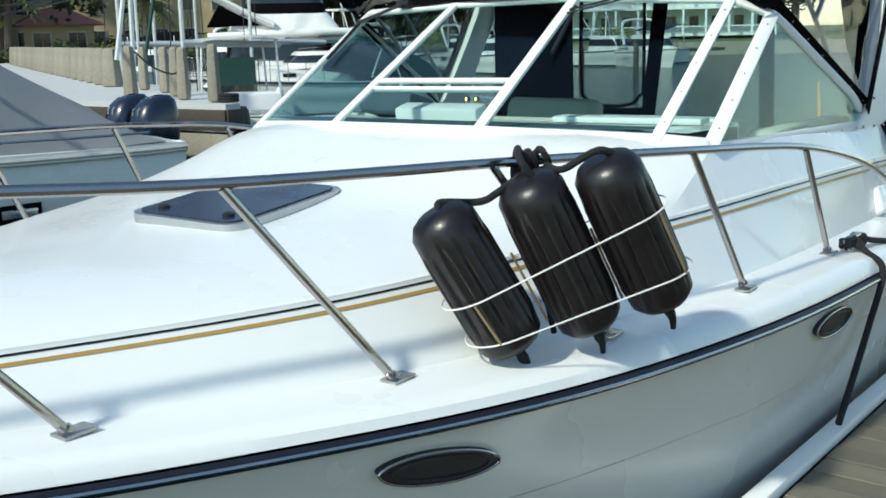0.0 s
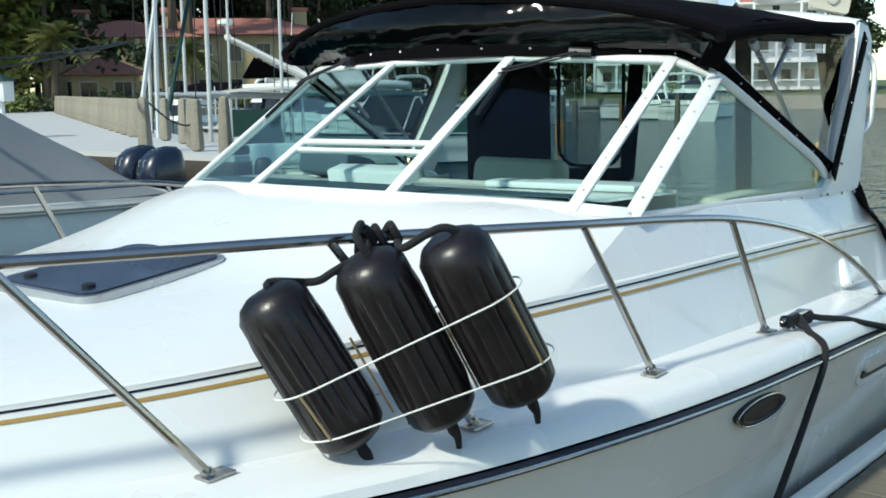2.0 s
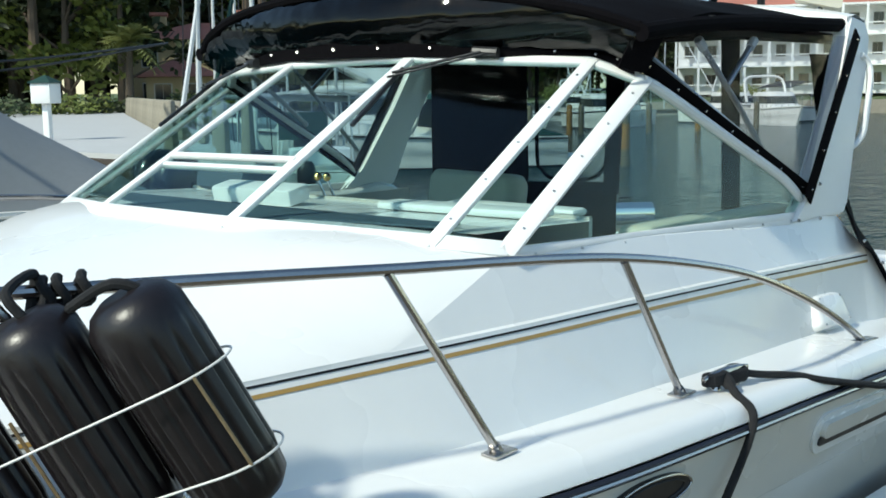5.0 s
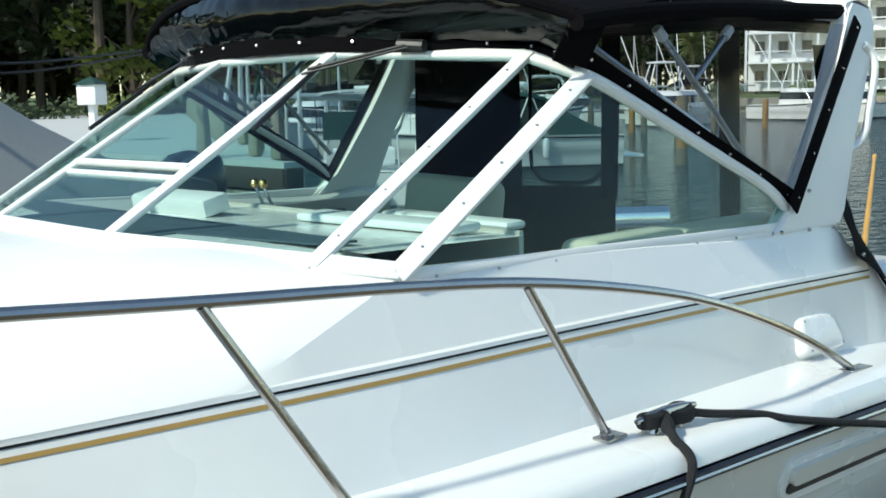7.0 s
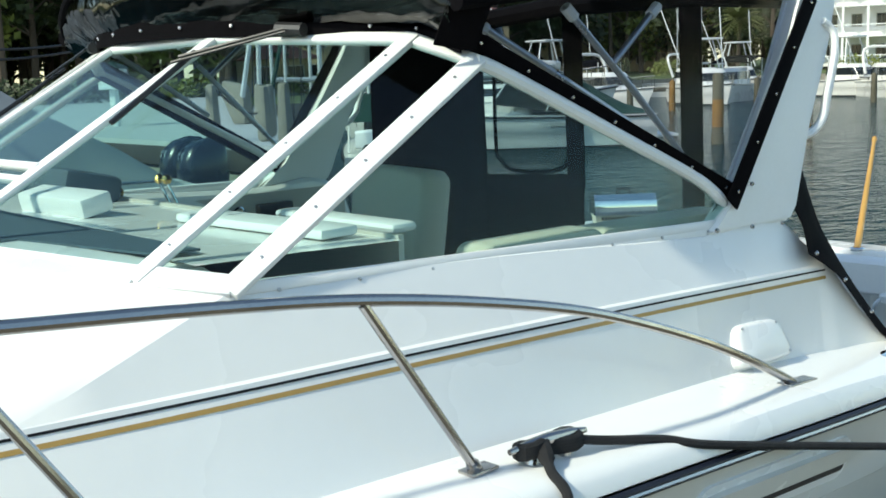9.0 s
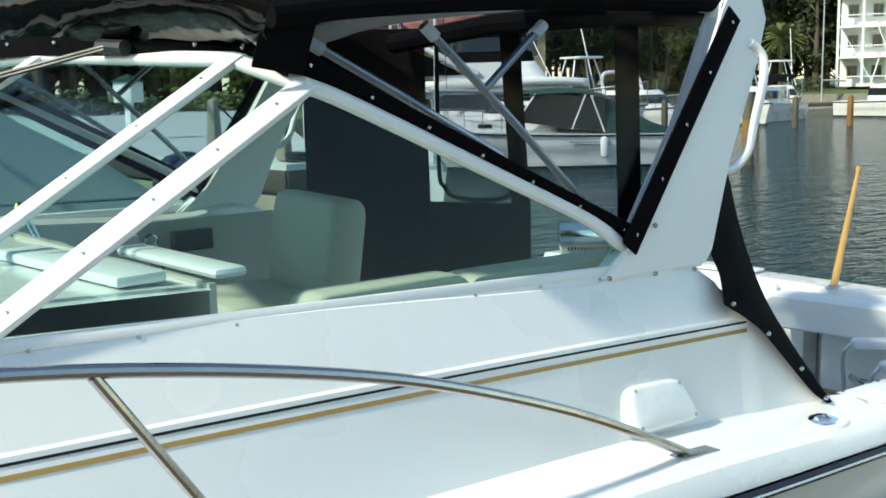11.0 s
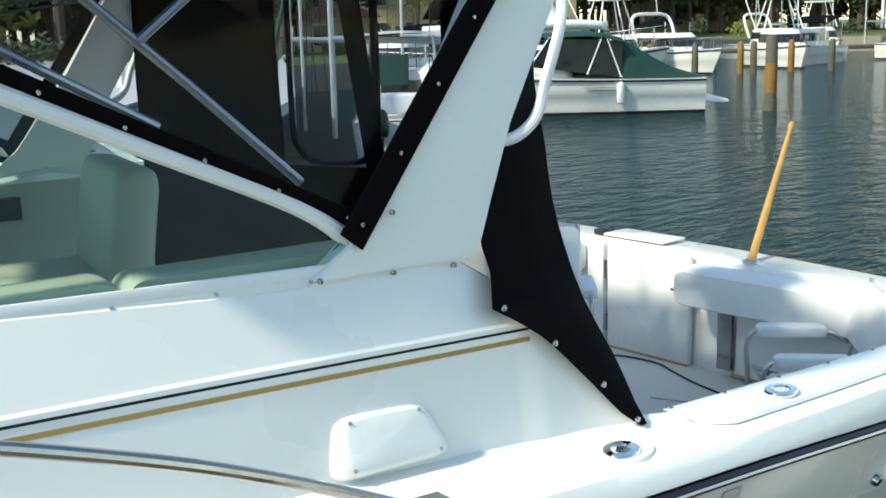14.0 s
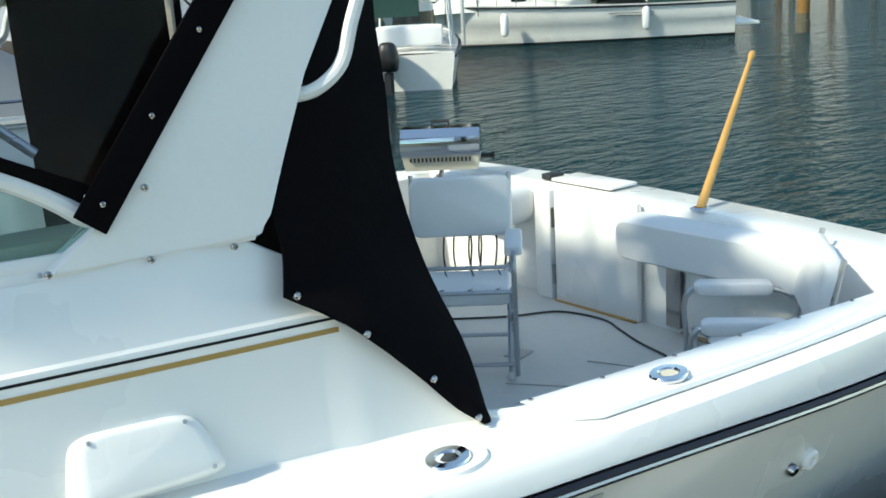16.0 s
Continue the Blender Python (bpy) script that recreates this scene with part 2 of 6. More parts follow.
def slab(bm, outline, off):
    """A plate: a flat outline carried along the vector off."""
    A = [bm.verts.new(p) for p in outline]
    B = [bm.verts.new(Vector(p) + Vector(off)) for p in outline]
    bm.faces.new(A)
    bm.faces.new(B[::-1])
    k = len(A)
    for i in range(k):
        bm.faces.new((A[i], B[i], B[(i + 1) % k], A[(i + 1) % k]))
    return bm


def bar(bm, p, q, w, d, normal, bevel=0.006):
    """A flat bar from p to q, w wide across and d deep along normal."""
    p, q, n = Vector(p), Vector(q), Vector(normal).normalized()
    ax = (q - p).normalized()
    side = ax.cross(n).normalized()
    n = side.cross(ax)
    m = Matrix((side, ax, n)).transposed().to_4x4()
    m.translation = (p + q) / 2
    r = bmesh.ops.create_cube(bm, size=1.0, matrix=m @ Matrix.Diagonal((w, (q - p).length, d, 1)))
    if bevel:
        bmesh.ops.bevel(bm, geom=list({e for v in r["verts"] for e in v.link_edges}), offset=bevel, segments=2, affect="EDGES", profile=0.5)
    return bm


def table(pairs):
    """A smooth function through (x, value) pairs."""
    xs, ys = np.array([p[0] for p in pairs], float), np.array([p[1] for p in pairs], float)
    ms = np.gradient(ys, xs)

    def f(x):
        x = min(max(x, xs[0]), xs[-1])
        i = min(max(int(np.searchsorted(xs, x)) - 1, 0), len(xs) - 2)
        h = xs[i + 1] - xs[i]
        t = (x - xs[i]) / h
        return float((2 * t ** 3 - 3 * t * t + 1) * ys[i] + (t ** 3 - 2 * t * t + t) * h * ms[i] + (3 * t * t - 2 * t ** 3) * ys[i + 1] + (t ** 3 - t * t) * h * ms[i + 1])
    return f


def arc_rect(w, h, r, seg=4):
    """Corners of a rounded rectangle in a plane, counter-clockwise."""
    out = []
    for cx, cy, a0 in ((w / 2 - r, h / 2 - r, 0), (-w / 2 + r, h / 2 - r, 90), (-w / 2 + r, -h / 2 + r, 180), (w / 2 - r, -h / 2 + r, 270)):
        out += [(cx + r * math.cos(radians(a0 + 90 * k / seg)), cy + r * math.sin(radians(a0 + 90 * k / seg))) for k in range(seg + 1)]
    return out


def cushion(bm, m, w, h, d, r=0.06, puff=0.3):
    """A padded block in the frame m: w across x, h along z, d deep along y, with rounded edges."""
    rows = []
    out = arc_rect(w, h, r)
    for y, s in ((-0.5, 0.80), (-0.5 + 0.06, 0.90), (-0.3, 0.985), (0, 1.0), (0.3, 0.985), (0.44, 0.90), (0.5, 0.80)):
        kx, kz = 1 - (1 - s) * puff * min(1, h / w) * 2, 1 - (1 - s) * puff * 2
        rows.append([bm.verts.new(m @ Vector((x * kx, y * d, z * kz))) for x, z in out])
    for A, B in zip(rows, rows[1:]):
        for j in range(len(A)):
            bm.faces.new((A[j], A[(j + 1) % len(A)], B[(j + 1) % len(A)], B[j]))
    bm.faces.new(rows[0])
    bm.faces.new(rows[-1][::-1])
    return bm


YC = 2.76                                  # centreline of the boat alongside


def port(p):
    return (p[0], 2 * YC - p[1], p[2])

# ---- water, dock ----
bm = bm_new()
bmesh.ops.create_grid(bm, x_segments=1, y_segments=1, size=1500)
w = part("water", bm, WATER, smooth=False)
tagged(w, "rippled dark blue-green harbour water", "water", kind="structure")

# ---- the boat alongside: lines of the hull and deck ----
sheer_y = table([(-0.15, 2.76), (0.05, 2.53), (0.5, 2.27), (1.18, 1.94), (1.65, 1.72), (2.2, 1.47), (2.7, 1.29), (3.4, 1.12), (3.9, 1.04), (4.6, 0.98), (5.2, 0.955), (6, 0.94), (7, 0.925), (8, 0.95), (9.15, 1.04)])
sheer_z = table([(-0.15, 1.62), (0.5, 1.52), (1.2, 1.44), (2.2, 1.385), (3.4, 1.355), (4.6, 1.325), (5.2, 1.30), (6, 1.25), (7, 1.195), (8.1, 1.10), (9.15, 1.03)])
deck_z = table([(-0.15, 1.68), (0.5, 1.58), (1.2, 1.50), (2.2, 1.435), (3.4, 1.42), (4.6, 1.395), (5.2, 1.37), (6, 1.335), (6.7, 1.285), (7.4, 1.25), (8.3, 1.21), (9.15, 1.18)])
stripe_y = table([(-0.15, 2.76), (0.1, 2.70), (0.6, 2.55), (1.4, 2.22), (2.2, 1.87), (2.9, 1.64), (3.4, 1.51), (4.0, 1.41), (4.6, 1.36), (5.5, 1.31), (6.5, 1.265)])
stripe_z = table([(-0.15, 1.74), (0.5, 1.68), (1.4, 1.64), (2.2, 1.638), (2.9, 1.66), (3.4, 1.675), (4.0, 1.678), (4.6, 1.672), (5.5, 1.650), (6.5, 1.615)])
crown_z = table([(-0.15, 1.76), (0.5, 1.73), (1.5, 1.74), (2.3, 1.73), (3.0, 1.785), (3.4, 1.87), (3.75, 1.945), (4.2, 1.95), (4.7, 1.93)])
crown_p = table([(-0.15, 1.5), (1.5, 2.0), (2.5, 2.6), (3.2, 3.4), (3.75, 5.5), (4.2, 8.0)])
top_y = table([(4.15, 1.52), (5.0, 1.44), (5.9, 1.372), (6.45, 1.345)])
top_z = table([(4.15, 1.885), (5.0, 1.855), (5.9, 1.803), (6.36, 1.793), (6.45, 1.735)])
aft_z = table([(6.44, 1.735), (6.55, 1.615), (6.68, 1.47), (6.78, 1.36), (6.86, 1.29)])
SOLE = 0.64
foot = table([(-0.15, 0.62), (3.0, 0.62), (4.6, 0.72), (6.0, 0.86), (6.45, 0.88), (6.72, 0.85), (6.95, 0.62), (9.15, 0.62)])


def edge_points(x):
    """Rub rail, rounded deck edge and side deck up to the foot of the cabin side."""
    y, z, d = sheer_y(x), sheer_z(x), deck_z(x)
    room = max(stripe_y(min(x, 6.5)) - y, 0.0) if x < 6.5 else 0.32
    b = y + foot(x) * room
    return [(x, y, z), (x, y + 0.01, z + 0.5 * (d - z)), (x, y + 0.03, d - 0.012), (x, y + 0.065, d), (x, y + 0.5 * room, d + 0.008), (x, b, d + 0.016)]


def fore_section(x):
    p = edge_points(x)
    b, d = p[-1][1], p[-1][2]
    ys, zs = stripe_y(x), stripe_z(x)
    for t in (0.12, 0.3, 0.55, 0.8, 1.0):
        p.append((x, b + (ys - b) * t, d + (zs - d) * t))
    zc, k = crown_z(x), crown_p(x)
    g = min(max((x - 3.55) / 0.25, 0.0), 1.0)
    p += [(x, ys + 0.003, zs + 0.011), (x, ys + 0.003 + 0.013 * g, zs + 0.013 + 0.003 * g)]
    if x > 3.6:
        u = (x - 3.6) / 0.55
        ys, zs = ys + 0.006 * (1 - u) + u * (top_y(4.15) - stripe_y(4.15)), zs + 0.015 * (1 - u) + u * (top_z(4.15) - stripe_z(4.15))
        p.append((x, ys, zs))
    else:
        ys, zs = ys + 0.006, zs + 0.015
        p.append((x, ys, zs))
    for s in (0.02, 0.05, 0.09, 0.14, 0.2, 0.28, 0.38, 0.5, 0.64, 0.8, 1.0):
        p.append((x, ys + (YC - ys) * s, zs + (zc - zs) * (1 - (1 - s) ** k)))
    return p


def aft_section(x):
    p = edge_points(x)
    b, d = p[-1][1], p[-1][2]
    ys, zs = stripe_y(min(x, 6.5)), stripe_z(min(x, 6.5))
    if x <= 6.44:
        yt, zt = top_y(x), top_z(x)
    else:
        zt = max(aft_z(x) if x < 6.86 else d, d + 0.004)
        yt = ys + 0.08 * (zt - zs) / 0.12 if zt > zs else b + (ys - b) * (zt - d) / (zs - d)
    g = min(max((6.5 - x) / 0.06, 0), 1)
    if zt < zs + 0.004:
        ys, zs = yt, zt
    for t in (0.12, 0.3, 0.55, 0.8, 1.0):
        p.append((x, b + (ys - b) * t, d + (zs - d) * t))
    p += [(x, ys + 0.003 * g, zs + 0.011 * g), (x, ys + 0.016 * g, zs + 0.016 * g), (x, yt, zt)]
    yi = yt + 0.09 - 0.04 * min(max((x - 6.44) / 0.42, 0), 1)
    p += [(x, yt + 0.012, zt + 0.006), (x, yi - 0.02, zt + 0.006), (x, yi, zt - 0.014), (x, yi + 0.02, zt - 0.12), (x, yi + 0.03, SOLE)]
    return p


boat = thing("express_cruiser", (4.5, YC, 0.0), "white fibreglass express cruiser with gold and black pinstripes moored alongside", "boat")


def mirrored(rows):
    return [[port(q) for q in r] for r in rows]


xs_fore = [-0.12 + 0.1 * i for i in range(43)] + [4.15]
xs_fore = sorted({round(x, 3) for x in xs_fore if x <= 4.15})
xs_aft = sorted({round(4.15 + 0.115 * i, 3) for i in range(21)} | {6.44, 6.5, 6.55, 6.62, 6.68, 6.74, 6.8, 6.86, 6.92} | {round(7.0 + 0.15 * i, 3) for i in range(14)} | {9.05})
bm = bm_new()
for rows in ([fore_section(x) for x in xs_fore], [aft_section(x) for x in xs_aft]):
    grid(bm, rows)
    grid(bm, mirrored(rows))
# dash top behind the windshield foot
rows = [[(x, ys, crown_z(x) - 0.012) for ys in (1.6, 1.9, 2.3, 2.76, 3.2, 3.6, 3.92)] for x in (4.1, 4.4, 4.75)]
grid(bm, rows)
bmesh.ops.remove_doubles(bm, verts=bm.verts, dist=0.0015)
deck = part("deck", bm, GEL, boat, sharp=32)
crease = [Vector(fore_section(x)[13]) - boat.location for x in xs_fore if x > 3.58]
for e in deck.data.edges:
    if all(min((deck.data.vertices[i].co - c).length for c in crease) < 0.004 for i in e.vertices):
        e.use_edge_sharp = True


def hull_section(x, side):
    y, z = sheer_y(x), sheer_z(x)
    k = min(max((x + 0.15) / 3.6, 0.02), 1)
    hw = YC - y
    fl = 0.30 * (1 - k) + 0.09
    w0 = hw * (0.25 + 0.62 * k ** 0.7) if k < 1 else hw * 0.87
    p = []
    for t in (0, 0.04, 0.13, 0.225, 0.235, 0.36, 0.55, 0.8, 1.0):
        f = hw + (w0 - hw) * (t ** (0.75 if k < 1 else 0.9))
        f -= 0.012 if t >= 0.235 else 0
        p.append((x, YC - side * f, (z - 0.035) * (1 - t) + 0.02 * t))
    p.append((x, YC - side * w0 * 0.8, -0.25))
    return p


bm = bm_new()
xs = [-0.13 + 0.16 * i for i in range(58)] + [9.15]
for s in (1, -1):
    grid(bm, [hull_section(x, s) for x in xs])
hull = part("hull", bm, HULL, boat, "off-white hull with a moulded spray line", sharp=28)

# boot stripe
bm = bm_new()
for s in (1, -1):
    rows = []
    for x in xs:
        q = hull_section(x, s)[-2]
        rows.append([(x, q[1] - s * 0.012, 0.16), (x, q[1] - s * 0.008, 0.02), (x, q[1] + s * 0.1, -0.1)])
    grid(bm, rows)
part("boot_stripe", bm, INK, hull)

# rub rail with its steel strip
for s, f in ((1, lambda q: q), (-1, port)):
    pts = [f((x, sheer_y(x) - 0.006, sheer_z(x) - 0.022)) for x in xs]
    rail = part("rub_rail", tube(bm_new(), pts, 0.017, 8), RUB, boat, "dark navy rub rail")
    part("steel_strip", tube(bm_new(), [(p[0], p[1] - s * 0.014, p[2] + 0.001) for p in pts], 0.007, 6), STEEL, rail)

# transom with cap, inner face, door
tr_x = table([(0.9, 9.10), (1.9, 9.22), (2.76, 9.26), (3.62, 9.22), (4.62, 9.10)])
ys = [1.05 + (2 * YC - 2.1) * i / 16 for i in range(17)]
bm = bm_new()
rows = []
for y in ys:
    x = tr_x(y)
    rows.append([(x - 0.02, y, 0.0), (x + 0.03, y, 0.7), (x, y, 1.19), (x - 0.012, y, 1.222), (x - 0.04, y, 1.235), (x - 0.26, y, 1.238), (x - 0.275, y, 1.22), (x - 0.28, y, SOLE)])
grid(bm, rows)
part("transom", bm, GEL, boat, sharp=45)
bm = bm_new()
grid(bm, [[(x, y, SOLE) for y in np.linspace(1.2, 4.32, 6)] for x in np.linspace(6.3, 9.05, 8)])
grid(bm, [[(x, y, SOLE + 0.2) for y in np.linspace(1.38, 4.14, 6)] for x in np.linspace(4.6, 6.35, 6)])
grid(bm, [[(6.35, y, z) for y in (1.38, 4.14)] for z in (SOLE, SOLE + 0.2)])
part("cockpit_sole", bm, NONSKID, boat, "white non-skid cockpit floor")

# pin stripes on both sides
for f, s in ((lambda q: q, 1), (port, -1)):
    for nm, dz, h, mat, lab in (("black_pinstripe", -0.004, 0.0065, INK, "thin black pinstripe"), ("gold_pinstripe", -0.031, 0.012, GOLD, "gold pinstripe")):
        rows = []
        x = 0.1
        while x < 6.515:
            sec = [Vector(q) for q in (fore_section(x) if x < 4.15 else aft_section(min(x, 6.44)))]
            p0 = sec[10] if x < 6.44 else Vector((x, stripe_y(min(x, 6.5)), stripe_z(min(x, 6.5))))
            up = (sec[10] - sec[9]).normalized()
            nrm_ = Vector((0, -up.z, up.y))
            lift = 0.0015
            out = [f(p0 + up * (dz + h / 2 * e_) + nrm_ * lift) for e_ in (1, -1)]
            rows.append(out)
            x += 0.08
        part(nm, grid(bm_new(), rows, 0.001), mat, boat, lab, smooth=False)

# ---- windshield ----
B = [(4.15, 1.52, 1.892), (3.995, 1.69, 1.92), (3.75, 2.375, 1.953), (3.75, 3.145, 1.953), (3.995, 3.83, 1.92), (4.15, 4.0, 1.892)]
T = [(5.015, 1.565, 2.405), (4.905, 1.72, 2.475), (4.67, 2.39, 2.506), (4.645, 3.05, 2.495), (4.905, 3.80, 2.475), (5.015, 3.955, 2.405)]
E_S, E_P = (6.03, 1.381, 1.833), (6.03, 2 * YC - 1.381, 1.833)
F_S, F_P = (6.05, 1.39, 1.90), (6.05, 2 * YC - 1.39, 1.90)
ws = thing("windshield", (4.0, YC, 1.92), "white-framed raked windshield with green-tinted glass panes", "windshield")
VB, VT = [Vector(p) for p in B], [Vector(p) for p in T]


def pane(pts, name="pane", lab="green-tinted glass pane", mat=None, parent=None):
    P = [Vector(p) for p in pts]
    n = (P[1] - P[0]).cross(P[2] - P[0]).normalized()
    ob = part(name, slab(bm_new(), [p - n * 0.003 for p in P], n * 0.006), mat or GLASS, parent or ws, lab, smooth=False)
    ob.visible_shadow = False
    return ob


def norm(a, b, c):
    return (Vector(b) - Vector(a)).cross(Vector(c) - Vector(a)).normalized()


for i in range(5):
    n = norm(VB[i], VB[i + 1], VT[i])
    pane([VB[i], VB[i + 1], VT[i + 1], VT[i]])
    part("sill_bar", bar(bm_new(), VB[i], VB[i + 1], 0.062, 0.022, n), FRAME, ws)
    part("top_bar", bar(bm_new(), VT[i], VT[i + 1], 0.045, 0.024, n), FRAME, ws)
for i in range(6):
    n = norm(VB[max(i - 1, 0)], VB[min(i + 1, 5)], VT[i])
    d = (VT[i] - VB[i]).normalized()
    ob = part("mullion", bar(bm_new(), VB[i] - d * 0.02, VT[i] + d * 0.02, 0.062 if i in (0, 5) else 0.048, 0.022, n), FRAME, ws)
    for k in range(5):
        c = VB[i] + (VT[i] - VB[i]) * (0.1 + 0.2 * k)
        if i in (0, 1, 4, 5):
            q = n if n.y * (c.y - YC) > 0 else -n
            m = Matrix.Translation(c) @ q.to_track_quat("Z", "Y").to_matrix().to_4x4()
            part("screw", lathe(bm_new(), [(0.0055, 0.009), (0.0055, 0.0125), (0.003, 0.0135)], m, 8), RIM, ob)
c0, c1 = VB[2].lerp(VT[2], 0.315), VB[3].lerp(VT[3], 0.315)
n = norm(VB[2], VB[3], VT[2])
for dz in (-0.018, 0.018):
    part("vent_bar", bar(bm_new(), c0 + Vector((dz * 1.0, 0, dz)), c1 + Vector((dz * 1.0, 0, dz)), 0.024, 0.024, n), FRAME, ws)
for s, (b, t, ee, ff) in (("s", (VB[0], VT[0], Vector(E_S), Vector(F_S))), ("p", (VB[5], VT[5], Vector(E_P), Vector(F_P)))):
    n = norm(b, ee, t)
    pane([b, ee, ff, t])
    sl = part("side_sill", bar(bm_new(), b + Vector((0, 0, -0.008)), ee, 0.032, 0.024, n), FRAME, ws)
    q = n if n.y * (b.y - YC) > 0 else -n
    part("sill_skirt", bar(bm_new(), b + Vector((0.02, 0, -0.045)), ee + Vector((-0.03, 0, -0.022)), 0.066, 0.026, n), FRAME, ws)
    for k in range(8):
        m = Matrix.Translation(b.lerp(ee, 0.06 + 0.125 * k) + Vector((0, 0, -0.022))) @ q.to_track_quat("Z", "Y").to_matrix().to_4x4()
        part("screw", lathe(bm_new(), [(0.005, 0.015), (0.005, 0.0195), (0.003, 0.0205)], m, 8), RIM, sl)
    mid = t.lerp(ff, 0.55) + Vector((0, 0, 0.020))
    out = [t, t.lerp(ff, 0.12) + Vector((0, 0, 0.012)), mid, t.lerp(ff, 0.86) + Vector((0, 0, 0.022)), ff + Vector((-0.01, 0, -0.012))]
    part("side_top_rail", tube(bm_new(), spline(out, 5), [0.022] * 19 + [0.016, 0.010], 10), FRAME, ws, "rounded white top rail")

# ---- radar arch ----
arch = thing("radar_arch", (6.2, YC, 1.8), "white moulded radar arch over the helm with a tubular grab rail", "radar arch")
leg = [(5.885, 1.372, 1.806), (6.37, 1.340, 1.806), (6.395, 1.338, 1.86), (6.44, 1.345, 1.97), (6.52, 1.36, 2.15), (6.70, 1.39, 2.44), (6.80, 1.41, 2.60), (6.80, 1.44, 2.68), (6.62, 1.44, 2.70), (6.56, 1.42, 2.66), (6.53, 1.41, 2.58), (6.32, 1.388, 2.26), (6.075, 1.375, 1.915)]
for f, s in ((lambda q: q, 1), (port, -1)):
    bm = slab(bm_new(), [f((p[0], p[1] - 0.012, p[2])) for p in leg], (0, s * 0.07, 0))
    bmesh.ops.bevel(bm, geom=bm.edges[:], offset=0.012, segments=2, affect="EDGES")
    lg = part("arch_leg", bm, FRAME, arch)
    for q in ((5.915, 1.36, 1.822), (6.12, 1.352, 1.812), (6.30, 1.340, 1.805), (6.13, 1.362, 1.96)):
        m = Matrix.Translation(f((q[0], q[1] - 0.016, q[2]))) @ pose(0, 0, 0, 90 * s, 0, 0)
        part("screw", lathe(bm_new(), [(0.008, -0.004), (0.008, 0.003), (0.004, 0.006)], m, 8), STEEL, lg)
bm = bm_new()
rows = []
for i in range(21):
    y = 1.43 + (2 * YC - 2.86) * i / 20
    h = 2.66 + 0.10 * (1 - abs(i / 10 - 1) ** 3)
    rows.append([(6.56, y, h - 0.01), (6.58, y, h + 0.03), (6.68, y, h + 0.045), (6.80, y, h + 0.02), (6.82, y, h - 0.03), (6.7, y, h - 0.06), (6.57, y, h - 0.05), (6.56, y, h - 0.01)])
grid(bm, rows)
part("arch_beam", bm, FRAME, arch)
for f in (lambda q: q, port):
    pts = spline([f(q) for q in ((6.48, 1.375, 2.10), (6.55, 1.36, 2.11), (6.615, 1.35, 2.16), (6.65, 1.35, 2.25), (6.71, 1.36, 2.38), (6.735, 1.375, 2.46), (6.72, 1.39, 2.50), (6.69, 1.40, 2.52))], 5)
    part("grab_rail", tube(bm_new(), pts, 0.016, 10), FRAME, arch, "white tubular grab rail")

# ---- bow rail ----
railing = thing("bow_rail", (3.0, 1.4, 1.42), "stainless steel bow rail with raked stanchions", "railing")
rail_pts = [(0.1, 2.42, 2.12), (0.6, 2.26, 2.10), (1.2, 2.02, 2.06), (1.74, 1.80, 2.025), (2.5, 1.56, 1.998), (3.0, 1.42, 1.976), (3.4, 1.305, 1.955), (3.9, 1.235, 1.921), (4.27, 1.18, 1.885), (4.65, 1.135, 1.82), (5.0, 1.10, 1.735), (5.4, 1.085, 1.595), (5.7, 1.075, 1.465), (5.94, 1.07, 1.345)]
STAN = [((2.215, 1.665, 1.432), (1.745, 1.80, 2.015)), ((2.92, 1.375, 1.428), (2.53, 1.55, 1.988)), ((3.728, 1.223, 1.420), (3.40, 1.305, 1.945)), ((4.588, 1.155, 1.398), (4.27, 1.18, 1.875)), ((1.425, 1.985, 1.478), (0.95, 2.11, 2.065)), ((0.75, 2.34, 1.55), (0.3, 2.36, 2.10))]
for f in (lambda q: q, port):
    part("top_rail", tube(bm_new(), spline([f(p) for p in rail_pts], 6), 0.0145, 10), STEEL, railing)
    for b, t in STAN:
        st = part("stanchion", tube(bm_new(), [f(b), f(t)], 0.0125, 10), STEEL, railing)
        d = (Vector(t) - Vector(b)).normalized()
        bm = bm_new()
        box(bm, f((b[0], b[1], deck_z(b[0]) + 0.013)), (0.092, 0.055, 0.010), (0, 0, 0), 0.003)
        tube(bm, [f((Vector(b) + d * 0.0)), f((Vector(b) + d * 0.035))], 0.018, 10)
        part("base_plate", bm, STEEL, st)
    e = rail_pts[-1]
    part("end_plate", box(bm_new(), f((e[0] + 0.03, e[1], e[2] - 0.004)), (0.17, 0.055, 0.008), (0, 4, 0), 0.003), STEEL, railing)
bow = [(0.1, 2.42, 2.12), (-0.15, 2.58, 2.12), (-0.22, 2.76, 2.12), (-0.15, 2.94, 2.12), (0.1, 3.10, 2.12)]
part("top_rail", tube(bm_new(), spline(bow, 6), 0.0145, 10), STEEL, railing)
